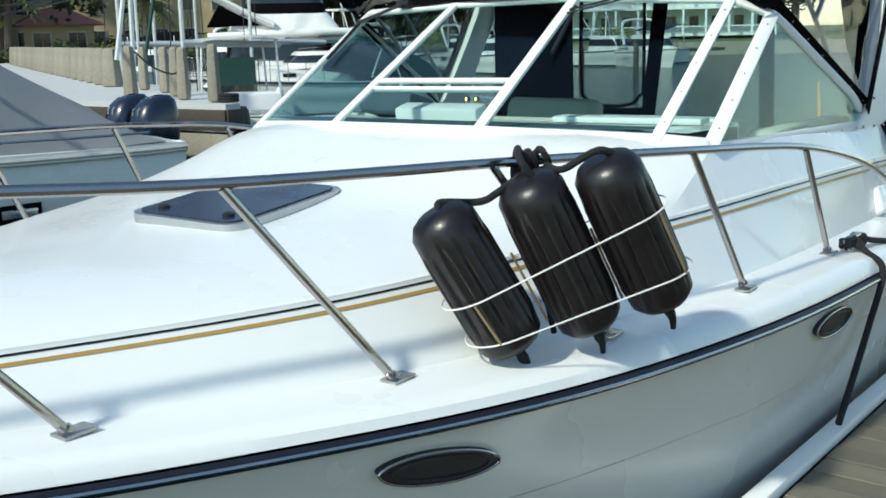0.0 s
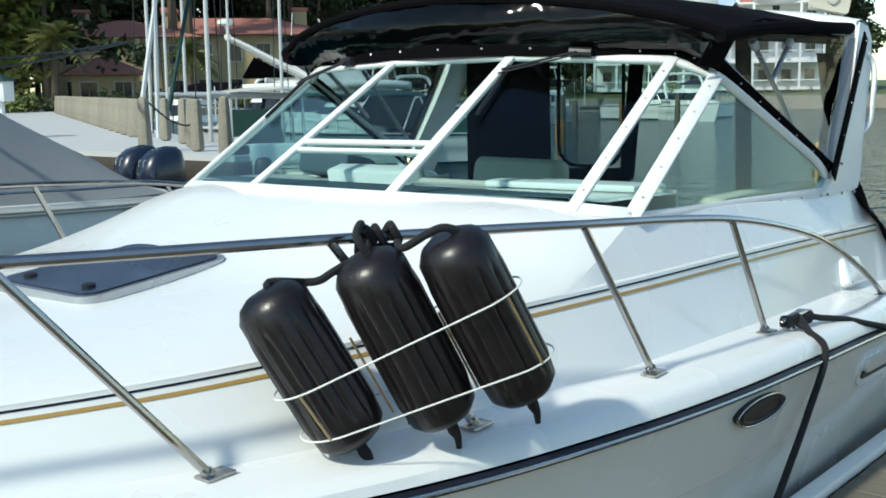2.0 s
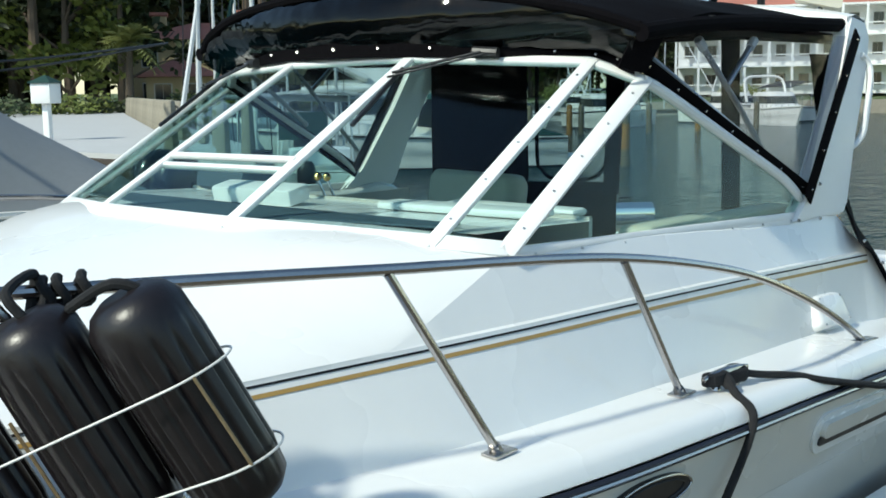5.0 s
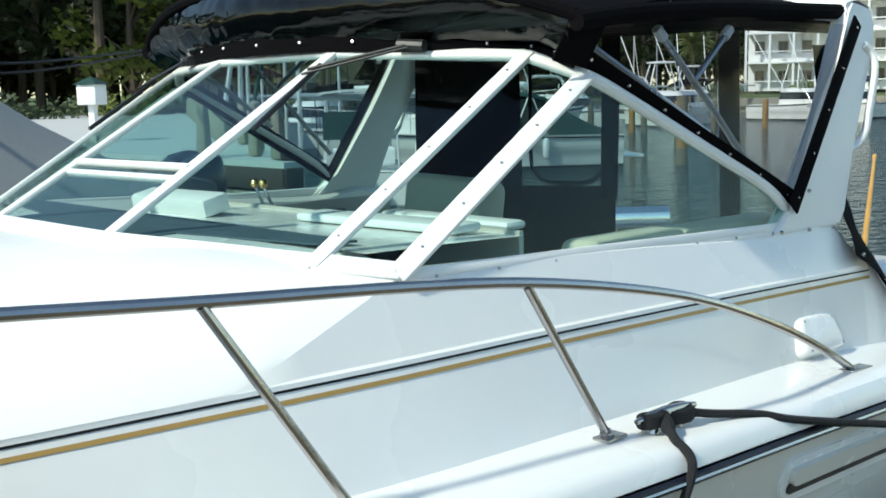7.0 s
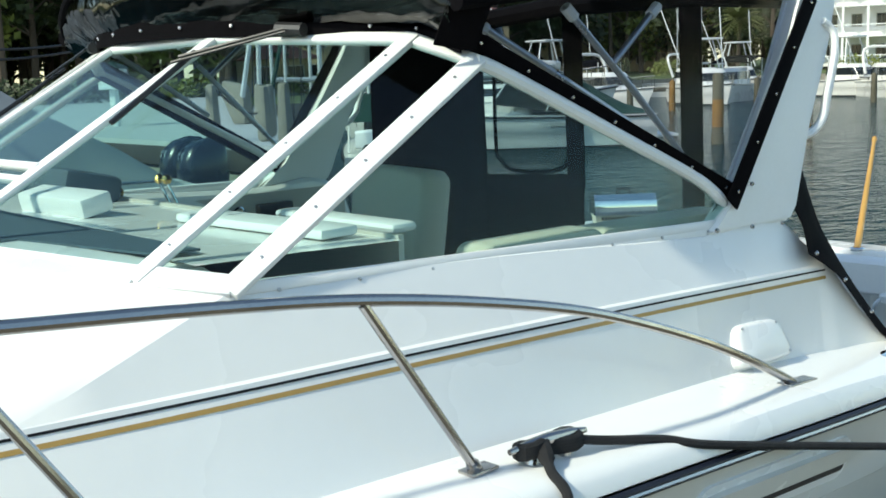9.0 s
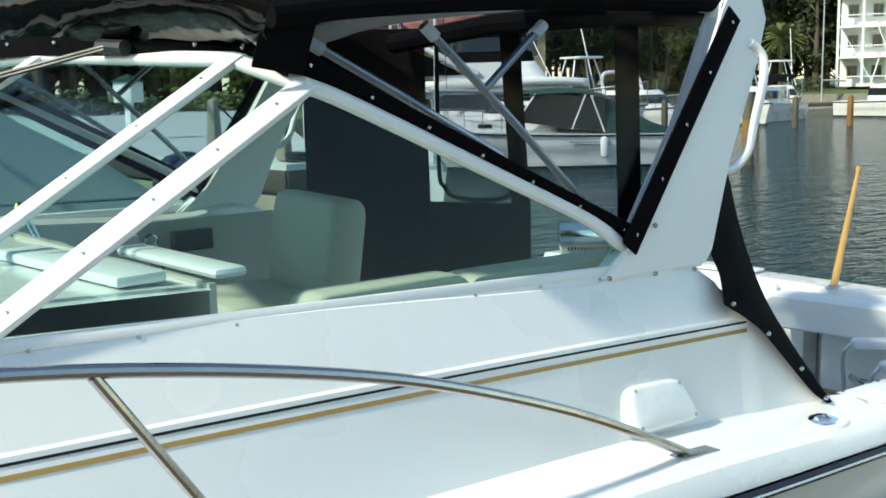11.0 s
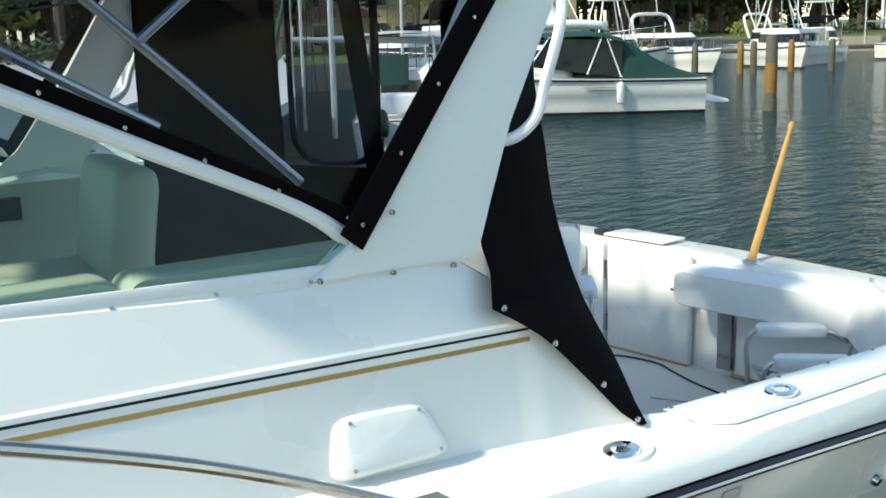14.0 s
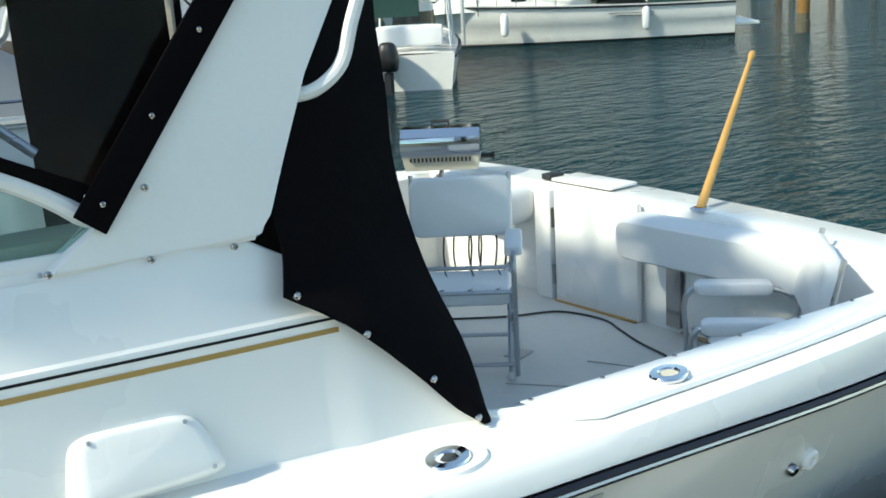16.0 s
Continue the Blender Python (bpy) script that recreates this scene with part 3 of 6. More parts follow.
# ---- fenders ----
def fender(top, bot, r=0.102):
    top, bot = Vector(top), Vector(bot)
    d = (top - bot).normalized()
    L = (top - bot).length
    f = thing("fender", bot, "black ribbed cylindrical fender hanging in the rail's wire basket", "fender", "fenders on the rail")
    m = Matrix.Translation(bot) @ d.to_track_quat("Z", "X").to_matrix().to_4x4()
    prof = [(0.012, -0.01), (0.05, 0.0), (0.075, 0.012), (0.094, 0.035), (r - 0.004, 0.075)]
    prof += [(r, 0.10 + (L - 0.22) * i / 8) for i in range(9)]
    prof += [(r - 0.003, L - 0.09), (0.097, L - 0.045), (0.078, L - 0.015), (0.05, L), (0.03, L + 0.002), (0.012, L + 0.002)]
    lo, hi = 0.09, L - 0.10
    w = lambda a, z: -0.009 * (max(0.0, math.sin(a * 15)) ** 2) * (1 if lo < z < hi else 0)
    part("body", lathe(bm_new(), prof, m, 144, w), FENDER, f, sharp=60)
    tip = [m @ Vector((0, 0, z)) for z in (0.0, -0.035, -0.06)]
    part("rope_tail", tube(bm_new(), [tip[0], tip[1], tip[2], tip[2] + Vector((0.005, 0, -0.03))], [0.013, 0.017, 0.011, 0.008], 8), ROPE, f)
    return m, L


FENDERS = [((2.385, 1.65, 1.878), (2.535, 1.48, 1.475)), ((2.545, 1.46, 1.96), (2.73, 1.335, 1.51)), ((2.665, 1.285, 2.01), (2.868, 1.175, 1.57))]
for t_, b_ in FENDERS:
    fender(t_, b_)

# wire basket and lashings of the fenders
basket = thing("fender_basket", (2.7, 1.35, 1.45), "white-coated wire fender basket hung from the bow rail", "fender basket")
ax = [((Vector(t), Vector(b))) for t, b in FENDERS]


def ring(f, r, steps, seg=28):
    """A loop round all three fenders at the fraction f of their height."""
    cs = [b.lerp(t, f + d) for (t, b), d in zip(ax, steps)]
    along = (cs[2] - cs[0]).normalized()
    up = (ax[1][0] - ax[1][1]).normalized()
    out = along.cross(up).normalized()
    pts = []
    for i in range(seg):
        a = math.pi * i / (seg - 1) - math.pi / 2
        pts.append(cs[2] + r * (math.cos(a) * along + math.sin(a) * out))
    for i in range(seg):
        a = math.pi * i / (seg - 1) + math.pi / 2
        pts.append(cs[0] + r * (math.cos(a) * along + math.sin(a) * out))
    return [p - up * (0.8 * ((p - cs[0]).dot(out) * out.z + r * 0.2) / up.z) for p in pts]


up_ring, low_ring = ring(0.56, 0.119, (-0.07, 0.0, 0.10)), ring(0.20, 0.117, (-0.01, 0.0, 0.06))
for pts in (up_ring, low_ring):
    part("wire_hoop", tube(bm_new(), pts, 0.0027, 6, closed=True), CORD, basket)
for k in (3, 22, 31, 50):
    part("wire_rod", tube(bm_new(), [up_ring[k], low_ring[k]], 0.004, 6), RUST, basket, "rusted wire upright")
for a_, b_ in ((ax[0], ax[1]), (ax[1], ax[2])):
    q0 = a_[1].lerp(b_[1], 0.5)
    q1 = a_[0].lerp(b_[0], 0.5)
    d = (q1 - q0)
    part("wire_rod", tube(bm_new(), [q0 + d * 0.12, q0 + d * 0.60], 0.004, 6), RUST, basket)
RAILPT = Vector((2.60, 1.53, 1.985))
lash = thing("fender_lashing", RAILPT, "black braided rope knotted round the rail over the fenders", "rope")
f1, f2, f3 = (a_[0] for a_ in ax)
k1 = RAILPT + Vector((0.03, -0.02, 0))
part("rope_run", tube(bm_new(), spline([f1 + Vector((-0.02, -0.06, -0.012)), f1 + Vector((0.02, 0.0, 0.018)), f1.lerp(f2, 0.45) + Vector((0.02, 0, -0.02)), f1.lerp(f2, 0.7) + Vector((0, 0, -0.015)), k1 + Vector((-0.02, 0.0, -0.03))], 6), 0.0105, 8), ROPE, lash)
part("rope_run", tube(bm_new(), spline([f3 + Vector((0.04, -0.04, -0.005)), f3 + Vector((-0.02, 0, 0.022)), f2.lerp(f3, 0.5) + Vector((0, 0, -0.005)), k1 + Vector((0.08, -0.03, -0.01))], 6), 0.0105, 8), ROPE, lash)
part("rope_run", tube(bm_new(), spline([f2 + Vector((0.0, -0.03, 0.0)), f2 + Vector((-0.02, 0.0, 0.05)), k1 + Vector((-0.015, 0.01, 0.045)), k1 + Vector((-0.02, 0.02, -0.02)), k1 + Vector((-0.04, 0.0, -0.05))], 6), 0.0105, 8), ROPE, lash)
for dx, rr in ((0.0, 0.026), (0.028, 0.027), (0.075, 0.030)):
    c = RAILPT + Vector((dx + 0.03, -0.012 - dx * 0.28, 0.006))
    pts = [c + Vector((0.01 * math.sin(2 * a), math.cos(a) * rr * 0.8, math.sin(a) * rr)) for a in (2 * math.pi * i / 16 for i in range(16))]
    part("rope_turn", tube(bm_new(), pts, 0.0105, 8, closed=True), ROPE, lash)
part("rope_end", tube(bm_new(), spline([k1, k1 + Vector((-0.03, -0.03, -0.12)), k1 + Vector((0.10, -0.02, -0.42)), k1 + Vector((0.125, -0.03, -0.52))], 6), 0.009, 8), ROPE, lash)

# ---- deck hatch ----
hatch = thing("deck_hatch", (2.80, 2.80, 1.76), "square smoked acrylic deck hatch in a rounded aluminium frame", "hatch")
hm = pose(2.75, 2.75, 1.768, 1.5, -4.5, 2)
o = arc_rect(0.62, 0.50, 0.07)
part("frame", slab(bm_new(), [hm @ Vector((x, y, -0.045)) for x, y in o], hm.to_3x3() @ Vector((0, 0, 0.063))), RIM, hatch, "rounded aluminium frame")
o = arc_rect(0.575, 0.455, 0.055)
part("lens", slab(bm_new(), [hm @ Vector((x, y, 0.014)) for x, y in o], hm.to_3x3() @ Vector((0, 0, 0.010))), SMOKE, hatch, "dark smoked acrylic")
for y in (-0.15, 0.15):
    part("latch", lathe(bm_new(), [(0.022, 0.0), (0.022, 0.010), (0.010, 0.014)], hm @ pose(-0.22, y, 0.023), 12), BLACK, hatch)

# ---- hull fittings ----
def portlight(c, w, h, nrm, slope):
    p = thing("portlight", c, "oval black portlight in a bright chrome rim on the hull", "portlight", "hull portlights")
    n = Vector(nrm).normalized()
    xa = Vector((1, 0, slope))
    xa = (xa - n * xa.dot(n)).normalized()
    za = n.cross(xa)
    if za.z < 0:
        za = -za
    m = Matrix((xa, za, n)).transposed().to_4x4()
    m.translation = c
    pts = [m @ Vector((w / 2 * math.copysign(abs(math.cos(a)) ** 0.9, math.cos(a)), h / 2 * math.copysign(abs(math.sin(a)) ** 1.25, math.sin(a)), 0.010)) for a in (2 * math.pi * i / 40 for i in range(40))]
    part("rim", tube(bm_new(), pts, 0.004, 8, closed=True), STEEL, p, "polished chrome rim")
    pts = [m @ Vector((w / 2 * math.copysign(abs(math.cos(a)) ** 0.9, math.cos(a)), h / 2 * math.copysign(abs(math.sin(a)) ** 1.25, math.sin(a)), -0.03)) for a in (2 * math.pi * i / 40 for i in range(40))]
    part("glass", slab(bm_new(), [q + n * 0.016 for q in pts], n * 0.022), BLACK, p, "dark glass", smooth=False)
    part("inner_rim", tube(bm_new(), [m @ Vector((w * 0.40 * math.cos(a), h * 0.34 * math.sin(a), 0.010)) for a in (2 * math.pi * i / 40 for i in range(40))], 0.003, 6, closed=True), BLACK, p)


def hull_at(x, z):
    s = hull_section(x, 1)
    for q0, q1 in zip(s, s[1:]):
        if q0[2] >= z >= q1[2]:
            t = (q0[2] - z) / max(q0[2] - q1[2], 1e-5)
            return Vector((x, q0[1] + (q1[1] - q0[1]) * t, z))
    return Vector((x, s[0][1], z))


def hull_normal(x, z):
    a_, b_, c_ = hull_at(x, z), hull_at(x + 0.1, z), hull_at(x, z - 0.06)
    n = (b_ - a_).cross(c_ - a_).normalized()
    return n if n.y < 0 else -n


for x, z, w_ in ((2.20, 1.235, 0.40), (4.175, 1.225, 0.39)):
    n = hull_normal(x, z)
    portlight(hull_at(x, z) + n * 0.006, w_, 0.108, n, -0.03)
rec = thing("hull_vent", hull_at(5.68, 1.13), "moulded white louvre vent recess in the hull side", "vent")
n = hull_normal(5.68, 1.12)
for nm, z, h, dpt, mat in (("vent_recess", 1.105, 0.155, 0.010, GEL), ("vent_slot", 1.080, 0.035, 0.018, BLACK), ("vent_lip", 1.125, 0.06, 0.030, HULL)):
    o = arc_rect(0.88 if nm == "vent_recess" else 0.80, h, h * 0.45)
    pts = []
    for x, y in o:
        q = hull_at(5.68 + x, z + y - 0.06 * x)
        pts.append(q - n * 0.01)
    part(nm, slab(bm_new(), pts, n * (dpt + 0.01)), mat, rec)
bung = thing("hull_discharge", hull_at(7.86, 0.9), "white round through-hull fitting with a steel outlet beside it", "through-hull fitting")
for x, z, r0, mat, nm in ((7.87, 0.905, 0.035, FRAME, "white_ring"), (7.79, 0.90, 0.02, STEEL, "steel_outlet")):
    n = hull_normal(x, z)
    m = Matrix.Translation(hull_at(x, z)) @ n.to_track_quat("Z", "Y").to_matrix().to_4x4()
    part(nm, lathe(bm_new(), [(r0, -0.005), (r0, 0.012), (r0 * 0.8, 0.02), (r0 * 0.45, 0.02), (r0 * 0.4, 0.006)], m, 20), mat, bung)
plate = thing("registration_plate", hull_at(6.95, 1.11), "small beige data plate on the hull side", "plate")
n = hull_normal(6.95, 1.11)
part("plate_face", bar(bm_new(), hull_at(6.91, 1.112) + n * 0.004, hull_at(6.99, 1.108) + n * 0.004, 0.05, 0.004, n, 0.001), LINER, plate)

# ---- cleat and mooring lines ----
def cleat(at, rz, lab):
    c = thing("cleat", at, lab, "cleat")
    m = pose(*at, 0, 0, rz)
    bm = tube(bm_new(), [m @ Vector((x, 0, z)) for x, z in ((-0.13, 0.045), (-0.07, 0.05), (0, 0.052), (0.07, 0.05), (0.13, 0.045))], [0.008, 0.014, 0.016, 0.014, 0.008], 10)
    part("horn_bar", bm, STEEL, c)
    for x in (-0.045, 0.045):
        part("post", tube(bm_new(), [m @ Vector((x * 1.25, 0, -0.003)), m @ Vector((x, 0, 0.048))], [0.018, 0.012], 10), STEEL, c)
    return m


CL = (4.79, 1.105, 1.395)
cm = cleat(CL, -6, "stainless deck cleat wound with a black mooring line")
cleat((1.05, 2.10, 1.52), -28, "stainless bow cleat on the side deck")
line = thing("mooring_line", (CL[0], CL[1], CL[2]), "black braided mooring line made fast to the cleat", "rope")
turns = []
for i in range(64):
    a = 2 * math.pi * i / 16
    turns.append(cm @ Vector((0.10 * math.sin(a), 0.026 * math.sin(2 * a), 0.020 + 0.0005 * i + 0.006 * math.cos(a))))
part("cleat_hitch", tube(bm_new(), turns, 0.011, 8), ROPE, line)
part("aft_run", tube(bm_new(), spline([cm @ Vector((0.02, 0.0, 0.05)), (4.95, 1.062, 1.410), (5.15, 1.01, 1.372), (5.30, 0.955, 1.330), (5.84, 0.88, 1.20), (6.35, 0.80, 1.08), (7.0, 0.69, 0.93), (7.6, 0.58, 0.80)], 8), 0.013, 8), ROPE, line)
part("dock_run", tube(bm_new(), spline([cm @ Vector((-0.03, -0.01, 0.045)), (4.715, 1.03, 1.40), (4.69, 0.955, 1.33), (4.55, 0.97, 1.12), (4.33, 0.985, 0.90), (4.21, 0.99, 0.80)], 8), [0.022] * 6 + [0.014] * 35, 8), ROPE, line)

# ---- gunwale fittings ----
def rod_holder(c, rz):
    r = thing("rod_holder", c, "flush chrome rod holder in the gunwale", "rod holder", "gunwale rod holders")
    m = pose(*c, 0, 0, rz)
    bm = lathe(bm_new(), [(0.052, -0.006), (0.053, 0.002), (0.050, 0.007), (0.030, 0.008), (0.025, 0.002), (0.023, -0.05)], m @ Matrix.Diagonal((1.18, 0.92, 1, 1)), 28)
    part("flange", bm, CHROME, r)
    part("cap_flap", lathe(bm_new(), [(0.024, 0.0), (0.024, 0.003)], m @ pose(0.004, 0, 0.0), 16), CREAM if c[0] > 7 else STEEL, r)


rod_holder((6.634, 1.055, 1.293), 20)
rod_holder((7.386, 1.085, 1.277), 12)
bm = bm_new()
lathe(bm, [(0.085, -0.006), (0.08, 0.004), (0.062, 0.007), (0.058, 0.002)], pose(6.634, 1.055, 1.290) @ Matrix.Diagonal((1.25, 0.9, 1, 1)), 28)
part("rod_holder_pad", bm, GEL, boat)
# gunwale hatch panel and its screws
pan = thing("gunwale_panel", (7.9, 1.1, 1.25), "white screwed-down gunwale panel round the cockpit", "deck panel")
rows = []
for i in range(19):
    x = 6.96 + 2.0 * i / 18
    d = deck_z(x) + 0.012
    yo = sheer_y(x) + 0.085 + (0.06 if i == 0 else 0)
    rows.append([(x, yo, d - 0.006), (x, yo + 0.008, d + 0.004), (x, 1.14, d + 0.010), (x, 1.195, d + 0.008), (x, 1.21, d - 0.004)])
part("panel", grid(bm_new(), rows), GEL, pan)
for x in (6.99, 7.24, 7.52, 7.80, 8.08, 8.36, 8.64):
    part("screw", lathe(bm_new(), [(0.007, 0.0), (0.007, 0.003), (0.003, 0.005)], pose(x, 1.185, deck_z(x) + 0.0215), 8), STEEL, pan)
# vent cowl on the cabin side
cowl = thing("vent_cowl", (6.03, 1.27, 1.36), "white moulded vent cover screwed to the cabin side", "vent cover")
V4 = [Vector(q) for q in ((5.885, 1.275, 1.505), (6.135, 1.262, 1.492), (6.185, 1.218, 1.362), (5.865, 1.222, 1.375))]
nn = norm(V4[0], V4[3], V4[1])
nn = nn if nn.y < 0 else -nn
cc = sum(V4, Vector()) / 4
rows = []
for k_, dpt in ((1.14, -0.07), (1.08, -0.01), (1.05, 0.006), (1.0, 0.018), (0.93, 0.025), (0.8, 0.028), (0.01, 0.029)):
    ring = []
    for i in range(41):
        a = 2 * math.pi * i / 40
        u, v = (0.5 + 0.5 * k_ * math.copysign(abs(w_) ** 0.38, w_) for w_ in (math.cos(a), math.sin(a)))
        ring.append(V4[0].lerp(V4[1], u).lerp(V4[3].lerp(V4[2], u), v) + nn * dpt)
    rows.append(ring)
bm = grid(bm_new(), rows)
part("cover", bm, GEL, cowl, sharp=70)
for v in V4:
    q = cc.lerp(v, 0.78) + nn * 0.029
    part("screw", lathe(bm_new(), [(0.005, -0.004), (0.005, 0.001), (0.003, 0.002)], Matrix.Translation(q) @ nn.to_track_quat("Z", "Y").to_matrix().to_4x4(), 8), RIM, cowl)

# ---- canvas enclosure ----
can = thing("bimini_canopy", (5.6, YC, 2.6), "black canvas bimini top with clear vinyl side curtains", "canopy")
hem = [(4.90, 1.50, 2.585), (4.80, 1.72, 2.66), (4.68, 2.15, 2.735), (4.62, YC, 2.77), (4.68, 2 * YC - 2.15, 2.735), (4.80, 2 * YC - 1.72, 2.66), (4.90, 2 * YC - 1.50, 2.585)]
hemp = spline(hem, 5)
rows = []
for i in range(15):
    f = i / 14
    row = []
    for q in hemp:
        s = (q.y - YC) / (YC - 1.47)
        x = q.x + (6.66 - q.x) * f
        zt = 2.655 + 0.175 * (1 - abs(s) ** 2.4)
        g = min(1, f * 3.2)
        z = q.z + (zt - q.z) * (g * g * (3 - 2 * g)) + 0.010 * math.sin(x * 9 + s * 4) * (1 - s * s)
        row.append((x, q.y, z))
    rows.append(row)
part("top_cloth", grid(bm_new(), rows, 0.012), CANVAS, can, "sagging black canvas top", sharp=80)
for f in (lambda q: q, port):
    ed = [f(p) for p in ((4.88, 1.497, 2.57), (5.2, 1.485, 2.605), (5.7, 1.475, 2.635), (6.2, 1.465, 2.645), (6.62, 1.46, 2.655))]
    part("edge_roll", tube(bm_new(), spline(ed, 5), 0.032, 10), CANVAS, can)
part("visor_hem", tube(bm_new(), hemp, 0.022, 8), CANVAS, can)
# visor panel between windshield head and hem
rows = []
TT = spline([(4.99, 1.58, 2.45), (4.93, 1.78, 2.50), (4.66, 2.41, 2.53), (4.66, 3.11, 2.53), (4.93, 3.74, 2.50), (4.99, 3.94, 2.45)], 6)
nT, nH = len(TT), len(hemp)
for j in range(nH):
    u = j / (nH - 1) * (nT - 1)
    k = min(int(u), nT - 2)
    lo = TT[k].lerp(TT[k + 1], u - k)
    rows.append([lo.lerp(hemp[j], t) + Vector((-0.055 * math.sin(math.pi * t) + 0.006 * math.sin(j * 1.7 + t * 5), 0, 0)) for t in (0, 0.2, 0.4, 0.6, 0.8, 1.0)])
part("visor_vinyl", grid(bm_new(), rows), DARKV, can, "smoky wrinkled vinyl visor", sharp=80)
strip = [[q + Vector((-0.012, 0, -0.022)), q + Vector((-0.018, 0, 0.045))] for q in TT]
st = part("snap_strip", grid(bm_new(), strip, 0.006), CANVAS, can, "black canvas strip with snaps")
for k in range(1, nT - 1, 2):
    q = TT[k] + Vector((-0.022, -0.004, 0.012))
    part("snap", lathe(bm_new(), [(0.007, -0.004), (0.007, 0.003), (0.004, 0.006)], Matrix.Translation(q) @ Vector((-0.8, -0.35, 0.3)).to_track_quat("Z", "Y").to_matrix().to_4x4(), 10), STEEL, st)
for f, s in ((lambda q: Vector(q), 1), (lambda q: Vector(port(q)), -1)):
    a0, a1, a2, a3 = (f(q) for q in ((4.97, 1.575, 2.455), (6.065, 1.383, 1.905), (6.545, 1.405, 2.60), (4.97, 1.50, 2.59)))
    rows = [[a0.lerp(a1, u).lerp(a3.lerp(a2, u), v) + Vector((0, s * 0.02 * math.sin(math.pi * v) + 0.004 * math.sin(u * 17 + v * 9), 0)) for v in (0, 0.25, 0.5, 0.75, 1)] for u in (i / 16 for i in range(17))]
    if s == 1:
        sc = part("side_curtain", grid(bm_new(), rows), CLEARV, can, "clear vinyl side curtain", sharp=80)
        sc.visible_shadow = False
        nrm = norm(a0, a1, a3)
        for p, q, w_, nm in ((a0, a1, 0.055, "lower_binding"), (a1, a2, 0.075, "arch_binding"), (a0 + (a0 - a1) * 0.0, a3, 0.13, "front_binding")):
            d = (q - p).normalized()
            if nm == "lower_binding":
                q = q - d * 0.03
            ofs = Vector((0, -s * (0.034 if nm == "arch_binding" else 0.012), 0))
            sd = d.cross(nrm).normalized() * (w_ * 0.35)
            if nm == "front_binding":
                sd = Vector((-0.03, 0, 0))
            if nm == "arch_binding":
                sd = Vector((0.008, 0, 0.004))
                p = p + Vector((-0.055, 0, 0.005))
            if nm == "lower_binding":
                sd = Vector((0.012, 0, 0.022))
            b_ = part(nm, bar(bm_new(), p + ofs + sd - d * 0.015, q + ofs + sd + d * 0.01, w_, 0.008, nrm, 0.002), CANVAS, can, "black canvas binding")
            if nm != "front_binding":
                k = 7 if nm == "lower_binding" else 5
                for i in range(k):
                    c = p.lerp(q, 0.04 + 0.93 * i / (k - 1)) + ofs + Vector((0, -s * 0.006, 0)) + sd
                    part("snap", lathe(bm_new(), [(0.006, -0.002), (0.006, 0.003), (0.0035, 0.005)], Matrix.Translation(c) @ pose(0, 0, 0, 90 * s, 0, 0), 10), STEEL, b_)
    else:
        sc = part("side_curtain", grid(bm_new(), rows), CLEARV, can, "clear vinyl side curtain", sharp=80)
        sc.visible_shadow = False
        nrm = norm(a0, a1, a3)
        for p, q, w_ in ((a0, a1, 0.12), (a1, a2, 0.10)):
            part("lower_binding", bar(bm_new(), p, q, w_, 0.008, nrm, 0.002), CANVAS, can, "black canvas binding")
    # tubular bows
    b1 = [f(q) for q in ((5.965, 1.496, 2.038), (5.70, 1.515, 2.285), (5.393, 1.551, 2.562))]
    b2 = [f(q) for q in ((5.60, 1.47, 2.20), (5.32, 1.54, 2.365), (5.045, 1.597, 2.519))]
    b3 = [f(q) for q in ((5.59, 1.525, 2.385), (5.827, 1.525, 2.57))]
    for pts in (b1, b2, b3):
        bw = part("bow_tube", tube(bm_new(), pts, 0.012, 10), RIM, can, "grey aluminium bow tube")
        part("knuckle", tube(bm_new(), [pts[-1] + (pts[-2] - pts[-1]).normalized() * 0.05, pts[-1]], 0.019, 8), VINYL, bw, "white plastic knuckle")
# aft drop curtain
drop = thing("aft_drop_curtain", (6.95, 3.5, 1.0), "dark canvas drop curtain with a clear vinyl window", "curtain")
LN = [Vector(q) for q in ((6.62, 4.02, 0), (6.85, 3.92, 0), (7.05, 3.79, 0), (7.17, 3.69, 0))]
rows = [[q + Vector((0.012 * math.sin(q.y * 23 + z * 3), 0, z)) for z in (0.95, 1.3, 1.6, 1.9, 2.2, 2.5, 2.70)] for q in spline(LN, 4)]
part("curtain_cloth", grid(bm_new(), rows, 0.004), MESH, drop, sharp=80)
W0, W1 = Vector((7.17, 3.69, 0)), Vector((7.425, 3.18, 0))
hz = (W1 - W0).normalized()
wl = (W1 - W0).length
o = [(0.06, 2.66), (0.06, 1.98), (0.09, 1.87), (0.17, 1.81), (wl - 0.17, 1.81), (wl - 0.09, 1.87), (wl - 0.06, 1.98), (wl - 0.06, 2.66)]
part("window_binding", tube(bm_new(), spline([W0 + hz * x + Vector((0, 0, z)) for x, z in o], 4), 0.03, 6, flat=0.4), CANVAS, drop)
nz = Vector((hz.y, -hz.x, 0))
wv = part("window_vinyl", slab(bm_new(), [W0 + hz * x + Vector((0, 0, z)) for x, z in o], nz * 0.002), WINV, drop, "clear vinyl window", smooth=False)
wv.visible_shadow = False
part("lower_cloth", slab(bm_new(), [W0 + Vector((0, 0, 0.95)), W1 + Vector((0, 0, 0.95)), W1 + Vector((0, 0, 1.79)), W0 + Vector((0, 0, 1.79))], nz * 0.004), MESH, drop, smooth=False)
